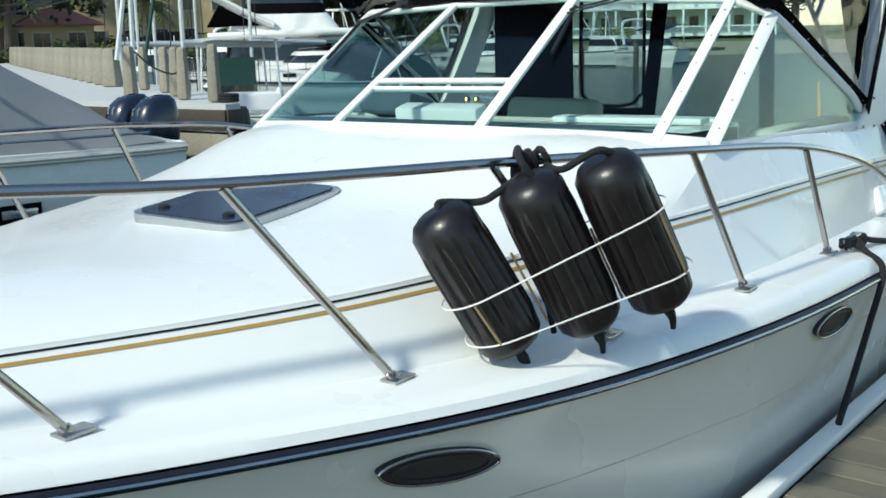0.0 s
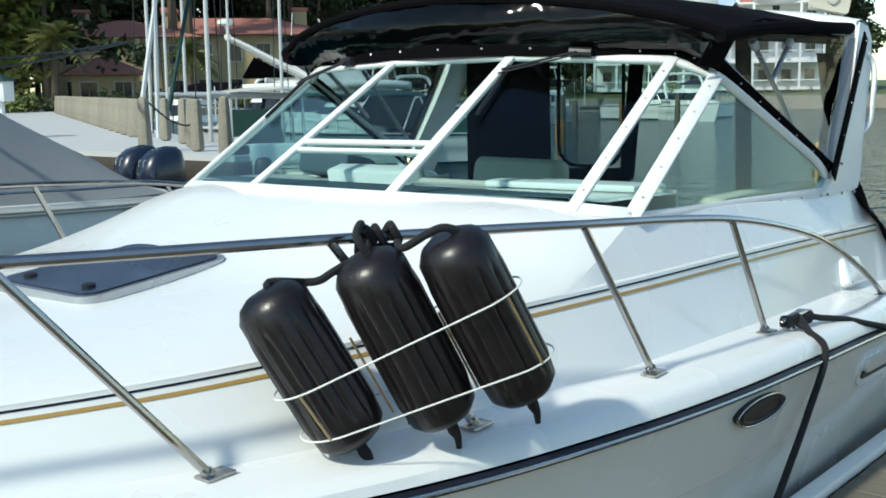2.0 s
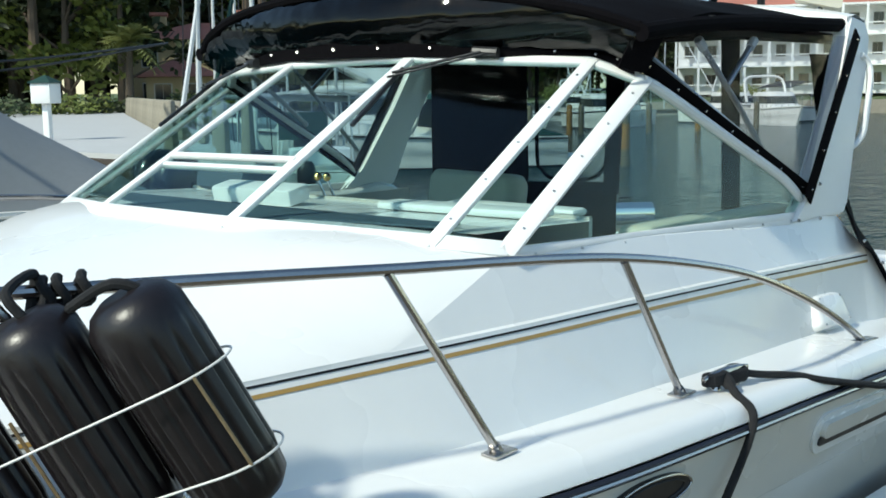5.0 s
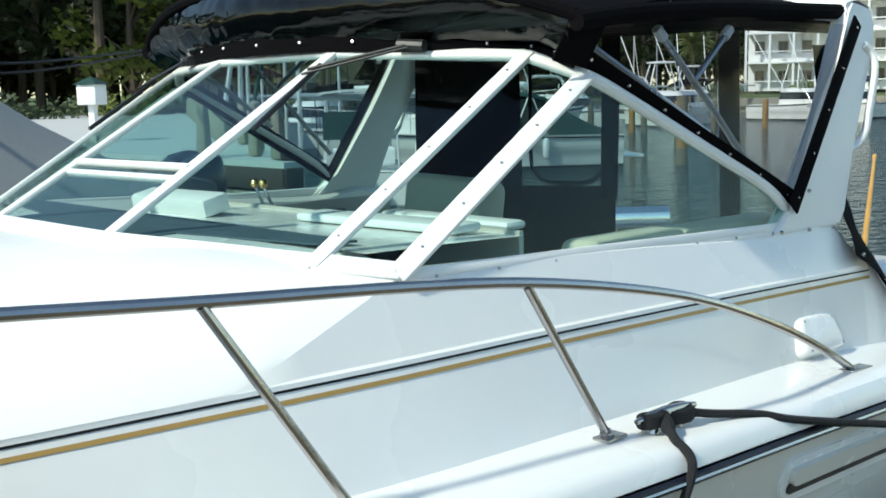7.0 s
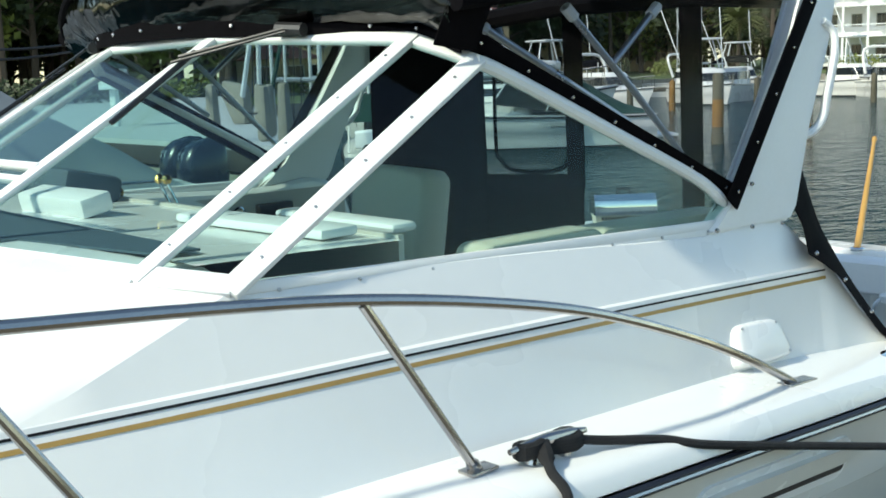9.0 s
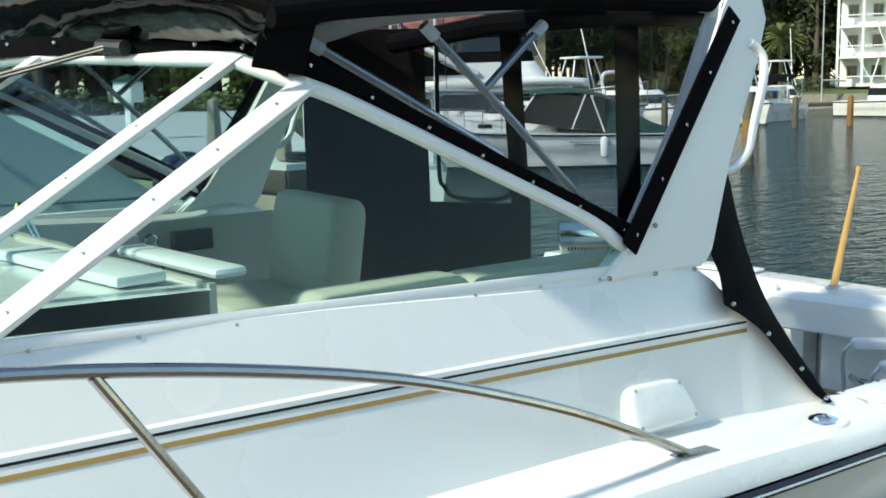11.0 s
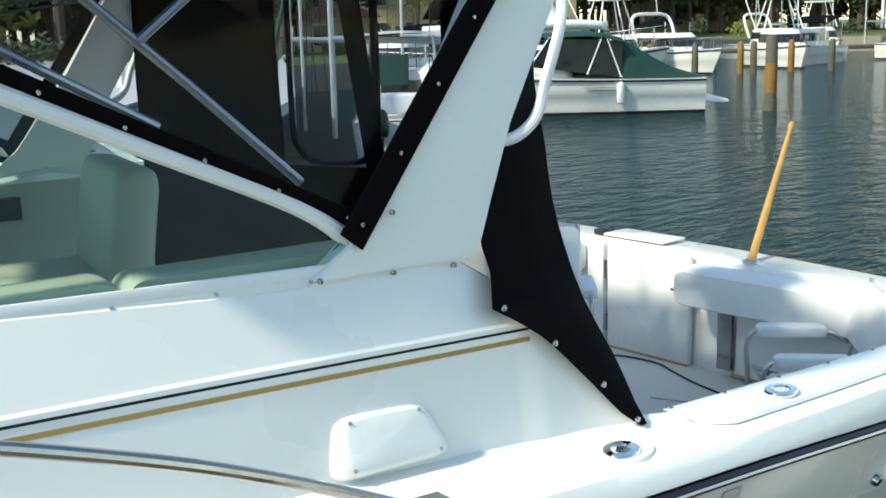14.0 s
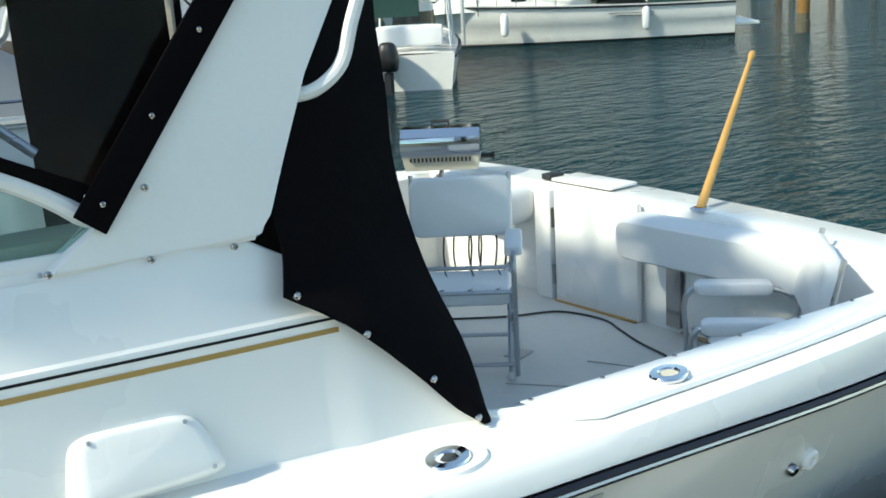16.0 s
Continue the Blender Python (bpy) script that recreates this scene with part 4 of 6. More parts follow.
part("side_strap", bar(bm_new(), (7.36, 3.18, 1.72), (7.06, 2.95, 2.68), 0.10, 0.006, nz, 0.002), CANVAS, drop)
part("side_strap", bar(bm_new(), (7.05, 2.21, 1.70), (7.05, 2.24, 2.70), 0.10, 0.006, (-0.8, -0.6, 0), 0.002), CANVAS, drop)
part("roll_strap", tube(bm_new(), [(7.0, 3.75, 2.62), (7.02, 3.0, 2.68), (7.03, 2.2, 2.68), (6.95, 1.6, 2.63)], 0.05, 8), CANVAS, drop, "rolled black canvas under the top")
# side wing of black cloth behind the arch
wing = thing("canvas_wing", (6.65, 1.25, 1.35), "black canvas wing snapped along the cabin's aft edge", "canvas")
L_ = spline([(6.69, 1.44, 2.52), (6.61, 1.425, 2.34), (6.55, 1.415, 2.20), (6.45, 1.395, 2.02), (6.405, 1.365, 1.86), (6.40, 1.325, 1.78), (6.372, 1.285, 1.69)], 5)
L2 = spline([L_[-1], (6.50, 1.245, 1.605), (6.65, 1.222, 1.46), (6.745, 1.19, 1.35), (6.805, 1.165, 1.297)], 5)
R_ = spline([(6.97, 1.74, 2.54), (6.95, 1.72, 2.36), (6.93, 1.70, 2.2), (6.905, 1.65, 2.05), (6.865, 1.58, 1.9), (6.86, 1.52, 1.75), (6.87, 1.45, 1.6), (6.885, 1.33, 1.43), (6.835, 1.19, 1.31)], 7)
Lall = L_ + L2[1:]
rows = []
for i in range(31):
    u = i / 30
    p = Lall[min(int(u * (len(Lall) - 1)), len(Lall) - 1)]
    q = R_[min(int(u * (len(R_) - 1)), len(R_) - 1)]
    rows.append([p.lerp(q, t) + Vector((0, -0.02 * math.sin(math.pi * t) - 0.028 + 0.05 * max(0, 1 - u * 2.6), 0)) for t in (0, 0.25, 0.5, 0.75, 1)])
wg = part("wing_cloth", grid(bm_new(), rows, 0.004), CANVAS, wing, sharp=80)
for q in ((6.395, 1.272, 1.69), (6.54, 1.235, 1.575), (6.69, 1.202, 1.435), (6.785, 1.163, 1.322)):
    part("snap", lathe(bm_new(), [(0.0085, -0.002), (0.0085, 0.004), (0.004, 0.008)], pose(q[0], q[1] - 0.030, q[2], 70, 0, 0), 10), STEEL, wg)

# ---- wipers ----
def on_ws(i, u, v, out=0.03):
    p = VB[i].lerp(VB[i + 1], u).lerp(VT[i].lerp(VT[i + 1], u), v)
    n = norm(VB[i], VB[i + 1], VT[i])
    n = n if n.x < 0 else -n
    return p + n * out


for i, ys_ in ((1, (0.54, 0.94, 0.87, 0.84)), (3, (0.5, 0.9, 0.85, 0.8))):
    u0, u1, u2, u3 = ys_
    wp = thing("wiper", on_ws(i, u0, 0.97), "black windshield wiper parked across the glass", "wiper", "windshield wipers")
    part("motor", tube(bm_new(), [on_ws(i, u0 - 0.06, 0.985, 0.04), on_ws(i, u0 + 0.08, 0.99, 0.04)], 0.022, 10), BLACK, wp)
    part("arm", tube(bm_new(), [on_ws(i, u0, 0.985, 0.05), on_ws(i, u1, 0.83, 0.045)], 0.006, 6), BLACK, wp)
    part("arm", tube(bm_new(), [on_ws(i, u0, 0.96, 0.05), on_ws(i, u1, 0.80, 0.045)], 0.005, 6), BLACK, wp)
    part("blade", tube(bm_new(), [on_ws(i, u2 + 0.06, 0.88, 0.03), on_ws(i, u2, 0.52, 0.03)], 0.009, 6), BLACK, wp)

# ---- helm interior ----
lin = thing("helm_liner", (5.2, YC, 1.0), "beige moulded helm liner with a side instrument panel", "liner")
part("port_panel", grid(bm_new(), [[(x, 4.035, z) for z in (SOLE + 0.2, 1.4, 1.72, 1.79)] for x in (4.76, 5.2, 5.8, 6.4)], 0.01), LINER, lin)
part("starboard_panel", grid(bm_new(), [[(x, 1.49 + (0.08 if x < 4.9 else 0), z) for z in (SOLE + 0.2, 1.4, 1.72, 1.79)] for x in (4.76, 5.2, 5.8, 6.4)], 0.01), LINER, lin)
part("dash_face", slab(bm_new(), [(4.75, 1.62, 0.85), (4.75, 3.95, 0.85), (4.75, 3.95, 1.93), (4.75, 1.62, 1.93)], (0.02, 0, 0)), LINER, lin, smooth=False)
part("dash_carpet", grid(bm_new(), [[(x, y, crown_z(x) + 0.004) for y in (1.75 if x > 4.0 else 2.3, 2.76, 3.77 if x > 4.0 else 3.2)] for x in (3.84, 3.95, 4.08, 4.2)], 0.006), NAVY, lin, "dark blue dash carpet")
bm = bm_new()
box(bm, (4.885, 2.055, 1.925), (0.10, 0.62, 0.03), (0, 0, 0), 0.015)
part("dash_pad", bm, VINYL, lin, "white dash pad")
bm = bm_new()
box(bm, (4.38, 2.98, 1.975), (0.12, 0.46, 0.07), (0, -12, 4), 0.015)
part("dash_box", bm, VINYL, lin, "white dash box")
bm = bm_new()
box(bm, (4.62, 3.42, 1.985), (0.24, 0.34, 0.11), (0, 14, 0), 0.03)
pod = part("instrument_pod", bm, NAVY, lin, "dark blue instrument pod")
part("pod_face", box(bm_new(), (4.735, 3.42, 1.965), (0.015, 0.27, 0.075), (0, 14, 0), 0.006), RIM, pod)
bm = bm_new()
box(bm, (4.60, 2.08, 1.945), (0.14, 0.72, 0.03), (0, 0, 4), 0.012)
part("dash_ledge", bm, VINYL, lin)
bm = bm_new()
box(bm, (5.50, 4.02, 1.655), (0.32, 0.03, 0.17), (0, 0, 0), 0.012)
part("instrument_recess", bm, VINYL, lin)
bm = bm_new()
box(bm, (5.93, 4.01, 1.685), (0.21, 0.05, 0.10), (0, 0, 0), 0.008)
part("radio", bm, BLACK, lin, "black marine radio")
part("gauge", lathe(bm_new(), [(0.036, 0.0), (0.036, 0.02), (0.028, 0.024), (0.026, 0.012)], pose(5.72, 4.03, 1.70, 90, 0, 0), 20), CHROME, lin)
part("cable", tube(bm_new(), spline([(5.73, 4.0, 1.66), (5.75, 3.97, 1.58), (5.77, 3.99, 1.50), (5.8, 4.01, 1.42)], 5), 0.006, 6), BLACK, lin)
seatm = pose(6.20, 3.34, 1.71, -8, 0, -100)
seat = thing("helm_chair", (6.1, 3.34, 0.84), "cream upholstered helm chair with a tall padded back", "seat")
part("backrest", cushion(bm_new(), seatm @ pose(0, 0, -0.06), 0.70, 0.56, 0.17), CREAM, seat)
part("seat_cushion", cushion(bm_new(), pose(5.9, 3.36, 1.45, 90, 0, -100), 0.62, 0.5, 0.14), CREAM, seat)
part("pedestal", lathe(bm_new(), [(0.16, 0.0), (0.15, 0.02), (0.05, 0.05), (0.05, 0.5), (0.12, 0.54)], pose(5.95, 3.36, SOLE + 0.2), 20), RIM, seat)
lounge = thing("side_lounge", (5.5, 1.75, 0.84), "cream padded side bolster and lounge along the coaming", "bench")
for x0, x1 in ((4.99, 5.50), (5.52, 6.22)):
    bm = bm_new()
    cushion(bm, pose((x0 + x1) / 2, 1.57, 1.825 - (x0 - 5) * 0.03, 0, 0, -4), x1 - x0, 0.10, 0.14, 0.045)
    part("bolster", bm, CREAM, lounge)
part("bench_base", box(bm_new(), (5.6, 1.78, 1.06), (1.1, 0.5, 0.45), (0, 0, 0), 0.02), GEL, lounge)
part("bench_cushion", cushion(bm_new(), pose(5.6, 1.78, 1.34, 90, 0, 0), 1.1, 0.5, 0.12), CREAM, lounge)
thr = thing("throttle_levers", (4.78, 3.0, 1.88), "chrome twin control levers with brass knobs", "control lever")
part("lever_base", box(bm_new(), (4.83, 3.18, 1.865), (0.14, 0.62, 0.06), (0, 0, 0), 0.02), LINER, thr)
for y0, lean, up in ((3.02, 0.02, 0.11), (3.36, 0.05, 0.045)):
    for k in range(2):
        y = y0 + 0.06 * k
        tip = Vector((4.83 - lean, y + 0.02, 1.885 + up))
        part("lever", tube(bm_new(), [(4.85, y, 1.885), tip], 0.006, 8), CHROME, thr)
        part("knob", lathe(bm_new(), [(0.004, -0.02), (0.014, -0.014), (0.02, 0), (0.014, 0.014), (0.004, 0.02)], Matrix.Translation(tip + Vector((0, 0, 0.012))), 14), BRASS, thr)
wheel = thing("steering_wheel", (5.0, 3.36, 1.6), "stainless steering wheel at the helm", "steering wheel")
wm = pose(4.98, 3.36, 1.72, 0, 60, 0)
part("rim", tube(bm_new(), [wm @ Vector((0.19 * math.cos(a), 0.19 * math.sin(a), 0)) for a in (2 * math.pi * i / 32 for i in range(32))], 0.012, 8, closed=True), CHROME, wheel)
for k in range(5):
    a = 2 * math.pi * k / 5
    part("spoke", tube(bm_new(), [wm @ Vector((0, 0, -0.02)), wm @ Vector((0.19 * math.cos(a), 0.19 * math.sin(a), 0))], 0.007, 6), CHROME, wheel)
part("column", tube(bm_new(), [wm @ Vector((0, 0, -0.02)), (4.76, 3.36, 1.60)], 0.03, 10), BLACK, wheel)

# ---- on the arch ----
dome = thing("radar_dome", (6.8, 2.6, 2.76), "white radar dome on the arch", "radar dome")
part("shell", lathe(bm_new(), [(0.20, 0.0), (0.26, 0.03), (0.275, 0.09), (0.27, 0.15), (0.22, 0.20), (0.10, 0.225)], pose(6.9, 2.55, 2.82), 36), FRAME, dome)
part("foot", lathe(bm_new(), [(0.14, -0.09), (0.12, 0.0)], pose(6.9, 2.55, 2.82), 20), FRAME, dome)
ant = thing("antenna_dish", (6.75, 1.95, 2.75), "flat white antenna disc on a short stalk", "antenna")
part("stalk", lathe(bm_new(), [(0.03, 0.0), (0.02, 0.03), (0.02, 0.10)], pose(6.75, 1.93, 2.72), 12), BLACK, ant)
part("disc", lathe(bm_new(), [(0.05, 0.09), (0.13, 0.115), (0.135, 0.125), (0.06, 0.15), (0.02, 0.155)], pose(6.75, 1.93, 2.72), 28), FRAME, ant)
horn = thing("loudhailer", (6.75, 1.62, 2.72), "yellowed square loudhailer horn on the arch", "horn")
hm = pose(6.70, 1.60, 2.83, 82, 12, -55)
part("bell", slab(bm_new(), [hm @ Vector((x, y, 0.0)) for x, y in arc_rect(0.21, 0.14, 0.015)], hm.to_3x3() @ Vector((0, 0, -0.06))), CREAM, horn)
part("throat", lathe(bm_new(), [(0.035, 0.0), (0.036, 0.012), (0.022, 0.014), (0.018, 0.004)], hm, 20), LINER, horn)
part("bracket", tube(bm_new(), [(6.74, 1.62, 2.69), (6.73, 1.62, 2.78)], 0.012, 8), STEEL, horn)
spot = thing("spotlight", (6.7, 2.15, 2.75), "small chrome spotlight on the arch", "spotlight")
part("lamp_body", lathe(bm_new(), [(0.02, 0.0), (0.045, 0.02), (0.055, 0.10), (0.05, 0.105)], pose(6.66, 2.15, 2.82, 0, -80, 0), 18), CHROME, spot)
part("stand", tube(bm_new(), [(6.7, 2.15, 2.74), (6.68, 2.15, 2.82)], 0.012, 8), CHROME, spot)

# ---- cockpit ----
door = thing("transom_door", (8.86, 2.95, SOLE), "white transom door with steel hinges and a latch", "door")
part("leaf", box(bm_new(), (8.935, 2.965, 0.935), (0.035, 0.55, 0.585), (0, 0, 3), 0.01), GEL, door)
for z in (0.78, 1.08):
    part("hinge", tube(bm_new(), [(8.905, 3.25, z - 0.05), (8.905, 3.25, z + 0.05)], 0.011, 8), STEEL, door)
bm = bm_new()
box(bm, (8.90, 2.70, 1.04), (0.03, 0.05, 0.07), (0, 0, 0), 0.006)
box(bm, (8.895, 2.75, 1.05), (0.02, 0.06, 0.015), (0, 0, 0), 0.004)
part("latch", bm, STEEL, door)
part("bottom_strip", box(bm_new(), (8.912, 2.965, SOLE + 0.006), (0.012, 0.54, 0.010), (0, 0, 3), 0.002), TEAK, door)
for y in (3.18, 3.30):
    part("stud", lathe(bm_new(), [(0.012, 0), (0.012, 0.006), (0.006, 0.01)], pose(8.92, y, 1.19, 0, -90, 0), 10), STEEL, door)
post = thing("transom_post", (8.9, 3.22, SOLE), "white moulded post beside the transom door", "post")
part("post_body", box(bm_new(), (8.93, 3.325, 0.93), (0.07, 0.12, 0.58), (0, 0, 2), 0.015), GEL, post)
capl = thing("transom_hatch", (9.1, 3.2, 1.24), "white hinged transom hatch with a black end", "hatch")
part("lid", box(bm_new(), (9.09, 3.14, 1.252), (0.20, 0.42, 0.018), (0, 0, 2), 0.012), GEL, capl)
part("end_block", box(bm_new(), (9.04, 3.39, 1.258), (0.10, 0.07, 0.03), (0, 0, 0), 0.006), BLACK, capl)
for y0, y1 in ((1.32, 2.64), (3.42, 4.15)):
    bl = thing("transom_bolster", ((8.9), (y0 + y1) / 2, 1.1), "white padded vinyl bolster along the transom", "bolster", "transom bolsters")
    m = pose(8.86, (y0 + y1) / 2, 1.12, 0, 0, 90 + (4 if y0 < 2 else -4))
    part("pad", cushion(bm_new(), m, y1 - y0, 0.20, 0.20, 0.06, 0.45), VINYL, bl)
    part("piping", tube(bm_new(), [m @ Vector((x * (y1 - y0), 0.115 * sy, -0.075)) for x, sy in ((-0.46, 0.6), (-0.2, 0.8), (0.2, 0.8), (0.46, 0.6))], 0.006, 6), LINER, bl, "grey welt along the lower seam")
side = thing("side_bolster", (7.9, 4.25, 1.05), "white padded bolster along the cockpit side", "bolster")
part("pad", cushion(bm_new(), pose(8.0, 4.27, 1.12, 0, 0, 0), 1.6, 0.16, 0.10, 0.06), VINYL, side)
lock = thing("transom_locker", (8.95, 1.95, SOLE), "white locker front below the transom bolster", "locker")
part("front_panel", box(bm_new(), (8.945, 1.90, 0.84), (0.02, 1.0, 0.36), (0, 0, 0), 0.008), GEL, lock)
part("side_trim", box(bm_new(), (8.935, 2.46, 0.86), (0.03, 0.085, 0.36), (0, 0, 0), 0.004), STEEL, lock, "stained steel strip")
part("bottom_seam", box(bm_new(), (8.932, 1.92, 0.665), (0.012, 1.0, 0.01), (0, 0, 0), 0.002), TEAK, lock)
staff = thing("flag_staff", (9.0, 2.37, 1.24), "varnished wooden flagstaff leaning aft in the transom", "flagstaff")
s0, s1 = Vector((9.0, 2.37, 1.238)), Vector((9.60, 2.57, 1.87))
d = s1 - s0
part("pole", tube(bm_new(), [s0, s0 + d * 0.05, s0 + d * 0.35, s0 + d * 0.95, s0 + d * 0.965, s0 + d * 0.98, s1], [0.020, 0.021, 0.019, 0.011, 0.017, 0.018, 0.010], 14), TEAK, staff)
part("socket", lathe(bm_new(), [(0.045, 0), (0.045, 0.006), (0.028, 0.012), (0.026, 0.004)], pose(9.0, 2.37, 1.238), 20), CHROME, staff)
drain = thing("sole_drain", (8.26, 2.78, SOLE), "small dark drain plate in the cockpit floor", "drain")
part("plate", box(bm_new(), (8.26, 2.78, SOLE + 0.004), (0.11, 0.09, 0.008), (0, 0, 20), 0.002), LINER, drain)
cab = thing("shore_cable", (8.5, 2.8, SOLE), "black cable lying across the cockpit floor", "cable")
part("run", tube(bm_new(), spline([(8.3, 3.4, SOLE + 0.008), (8.56, 3.2, SOLE + 0.008), (8.78, 3.08, SOLE + 0.008), (8.85, 2.85, SOLE + 0.006), (8.80, 2.68, SOLE + 0.006), (8.74, 2.5, SOLE + 0.006), (8.70, 2.3, SOLE + 0.006)], 7), 0.0055, 6), BLACK, cab)
for p, q in (((8.0, 2.55, SOLE + 0.003), (8.2, 2.3, SOLE + 0.003)), ((8.42, 2.5, SOLE + 0.003), (8.52, 2.3, SOLE + 0.003))):
    part("sole_seam", bar(bm_new(), p, q, 0.008, 0.004, (0, 0, 1), 0), LINER, boat)


def deck_chair(h, lab):
    """A folding chair with its seat at the height h."""
    ch = thing("deck_chair", (0, 0, 0), lab, "chair", "cockpit chairs")
    k = h - 0.42
    part("backrest", cushion(bm_new(), pose(0, 0.24, 0.66 + k, -10, 0, 0), 0.46, 0.27, 0.07, 0.05), VINYL, ch)
    part("seat", cushion(bm_new(), pose(0, 0.03, h - 0.08, 90, 0, 0), 0.44, 0.34, 0.07, 0.04), VINYL, ch)
    for sx in (-0.235, 0.235):
        part("armrest", cushion(bm_new(), pose(sx, -0.04, 0.56 + k, 90, 0, 0), 0.075, 0.30, 0.05, 0.02), VINYL, ch)
        part("arm_tube", tube(bm_new(), spline([(sx, -0.21, 0.02), (sx, -0.22, 0.3 + k * 0.7), (sx, -0.2, 0.55 + k), (sx, 0.1, 0.555 + k), (sx, 0.22, 0.50 + k)], 5), 0.011, 8), RIM, ch)
        part("back_upright", tube(bm_new(), [(sx * 0.94, 0.19, 0.40 + k), (sx * 0.94, 0.29, 0.80 + k)], 0.011, 8), RIM, ch)
        for f0, y0 in ((0.96, -0.20), (0.88, 0.20)):
            lg = part("leg", tube(bm_new(), [(sx * f0, y0, 0.40 + k), (sx * f0, -y0, 0.02)], 0.011, 8), RIM, ch)
            part("foot", tube(bm_new(), [(sx * f0, -y0 * 0.97, 0.03), (sx * f0, -y0 * 1.02, 0.0)], 0.016, 8), VINYL, lg)
    for y, z in ((-0.18, 0.06), (0.2, 0.06), (-0.19, 0.385 + k), (0.19, 0.385 + k)):
        part("stretcher", tube(bm_new(), [(-0.23, y, z), (0.23, y, z)], 0.010, 8), RIM, ch)
    for i in range(4):
        part("spring", tube(bm_new(), spline([(-0.2 + 0.12 * i, -0.15, 0.385 + k), (-0.17 + 0.12 * i, 0, 0.36 + k), (-0.2 + 0.12 * i, 0.15, 0.385 + k)], 4), 0.003, 5), BLACK, ch)
    return ch


deck_chair(0.42, "tall folding aluminium deck chair with white vinyl cushions").matrix_basis = pose(8.02, 2.86, SOLE, 0, 0, -40)
deck_chair(0.28, "low folding aluminium deck chair with white vinyl cushions").matrix_basis = pose(8.50, 1.70, SOLE, 0, 0, -136)
hank = thing("cable_hank", (8.2, 3.1, 1.1), "black cords hung in loops over the tall chair's back", "cable")
for k in range(4):
    c = Vector((8.19 + 0.05 * k, 3.09 - 0.03 * k + 0.02 * (k % 2), 1.12))
    part("loop", tube(bm_new(), spline([c + Vector((-0.05, 0.03, 0.10)), c + Vector((-0.06, 0.04, -0.08)), c + Vector((-0.02, 0.02, -0.24 - 0.02 * (k % 3))), c + Vector((0.03, -0.01, -0.20)), c + Vector((0.05, -0.03, -0.02)), c + Vector((0.04, -0.02, 0.11))], 5), 0.0045, 6), BLACK, hank)
grill = thing("marine_grill", (8.75, 4.05, 1.25), "stainless kettle grill on a rail mount with a black handle", "grill")
gm = pose(8.72, 3.92, 1.40, 0, 0, -42) @ Matrix.Diagonal((0.88, 0.88, 0.88, 1))
bm = bm_new()
rows = []
for x in (-0.24, 0.24):
    rows.append([gm @ Vector((x, y, z)) for y, z in ((-0.13, -0.03), (-0.14, 0.0), (-0.12, 0.08), (-0.06, 0.125), (0.06, 0.125), (0.12, 0.08), (0.14, 0.0), (0.13, -0.03))])
grid(bm, rows)
for r in rows:
    bm.faces.new([bm.verts.new(p) for p in r])
part("lid", bm, CHROME, grill, "curved polished lid")
bm = bm_new()
o = [(-0.235, -0.125), (0.235, -0.125), (0.235, 0.125), (-0.235, 0.125)]
bot = [bm.verts.new(gm @ Vector((x * 0.93, y * 0.8, -0.125))) for x, y in o]
top = [bm.verts.new(gm @ Vector((x, y, -0.03))) for x, y in o]
bm.faces.new(bot)
bm.faces.new(top)
for i in range(4):
    bm.faces.new((bot[i], bot[(i + 1) % 4], top[(i + 1) % 4], top[i]))
fb = part("firebox", bm, CREAM, grill, "scorched pale firebox", smooth=False)
for i in range(16):
    x = -0.18 + 0.024 * i
    part("vent_slot", box(bm_new(), tuple(gm @ Vector((x, -0.124, -0.055))), (0.010, 0.008, 0.022), (0, 0, -42)), BLACK, fb, smooth=False)
part("handle", tube(bm_new(), [gm @ Vector(q) for q in ((-0.05, -0.03, 0.12), (-0.05, -0.03, 0.165), (0.05, -0.03, 0.165), (0.05, -0.03, 0.12))], 0.010, 8), BLACK, grill)
part("valve", tube(bm_new(), [gm @ Vector((0.24, 0, -0.06)), gm @ Vector((0.29, -0.01, -0.06)), gm @ Vector((0.32, -0.01, -0.06))], [0.012, 0.012, 0.026], 10), BLACK, grill)
part("mount", tube(bm_new(), [gm @ Vector((0, 0, -0.12)), gm @ Vector((-0.03, 0.02, -0.20)), (8.75, 4.02, 1.22)], 0.014, 10), STEEL, grill)

# ---- dock ----
dock = thing("dock", (4.5, -0.6, 0.7), "weathered timber dock with a white-painted edge board", "dock", kind="structure")
DR = pose(4.5, 1.03, 0.72, 0, 0, -4.0)
bm = bm_new()
me_ob = None
k = 0
x = -6.0
while x < 7.5:
    w_ = 0.138
    if me_ob is None:
        box(bm, (0, 0, 0), (w_, 2.3, 0.04), (0, 0, 0), 0.004, 1)
        me_ob = part("plank", bm, DECKWOOD, None)
        ob = me_ob
    else:
        ob = new("plank", me_ob.data)
    ob.parent = dock
    ob.matrix_basis = Matrix.Translation(-dock.location) @ DR @ pose(x, -1.22, -0.02 + 0.002 * math.sin(k * 2.3), 0, 0, 0.15 * math.sin(k * 1.9))
    x += 0.144
    k += 1
ed = part("edge_board", bar(bm_new(), DR @ Vector((-6.1, -0.02, 0.012)), DR @ Vector((7.6, -0.02, 0.012)), 0.075, 0.05, (0, 0, 1), 0.008), FRAME, dock, "white painted edge board")
part("stringer", bar(bm_new(), DR @ Vector((-6.1, -0.06, -0.16)), DR @ Vector((7.6, -0.06, -0.16)), 0.06, 0.24, (0, 0, 1), 0.005), WET, dock)
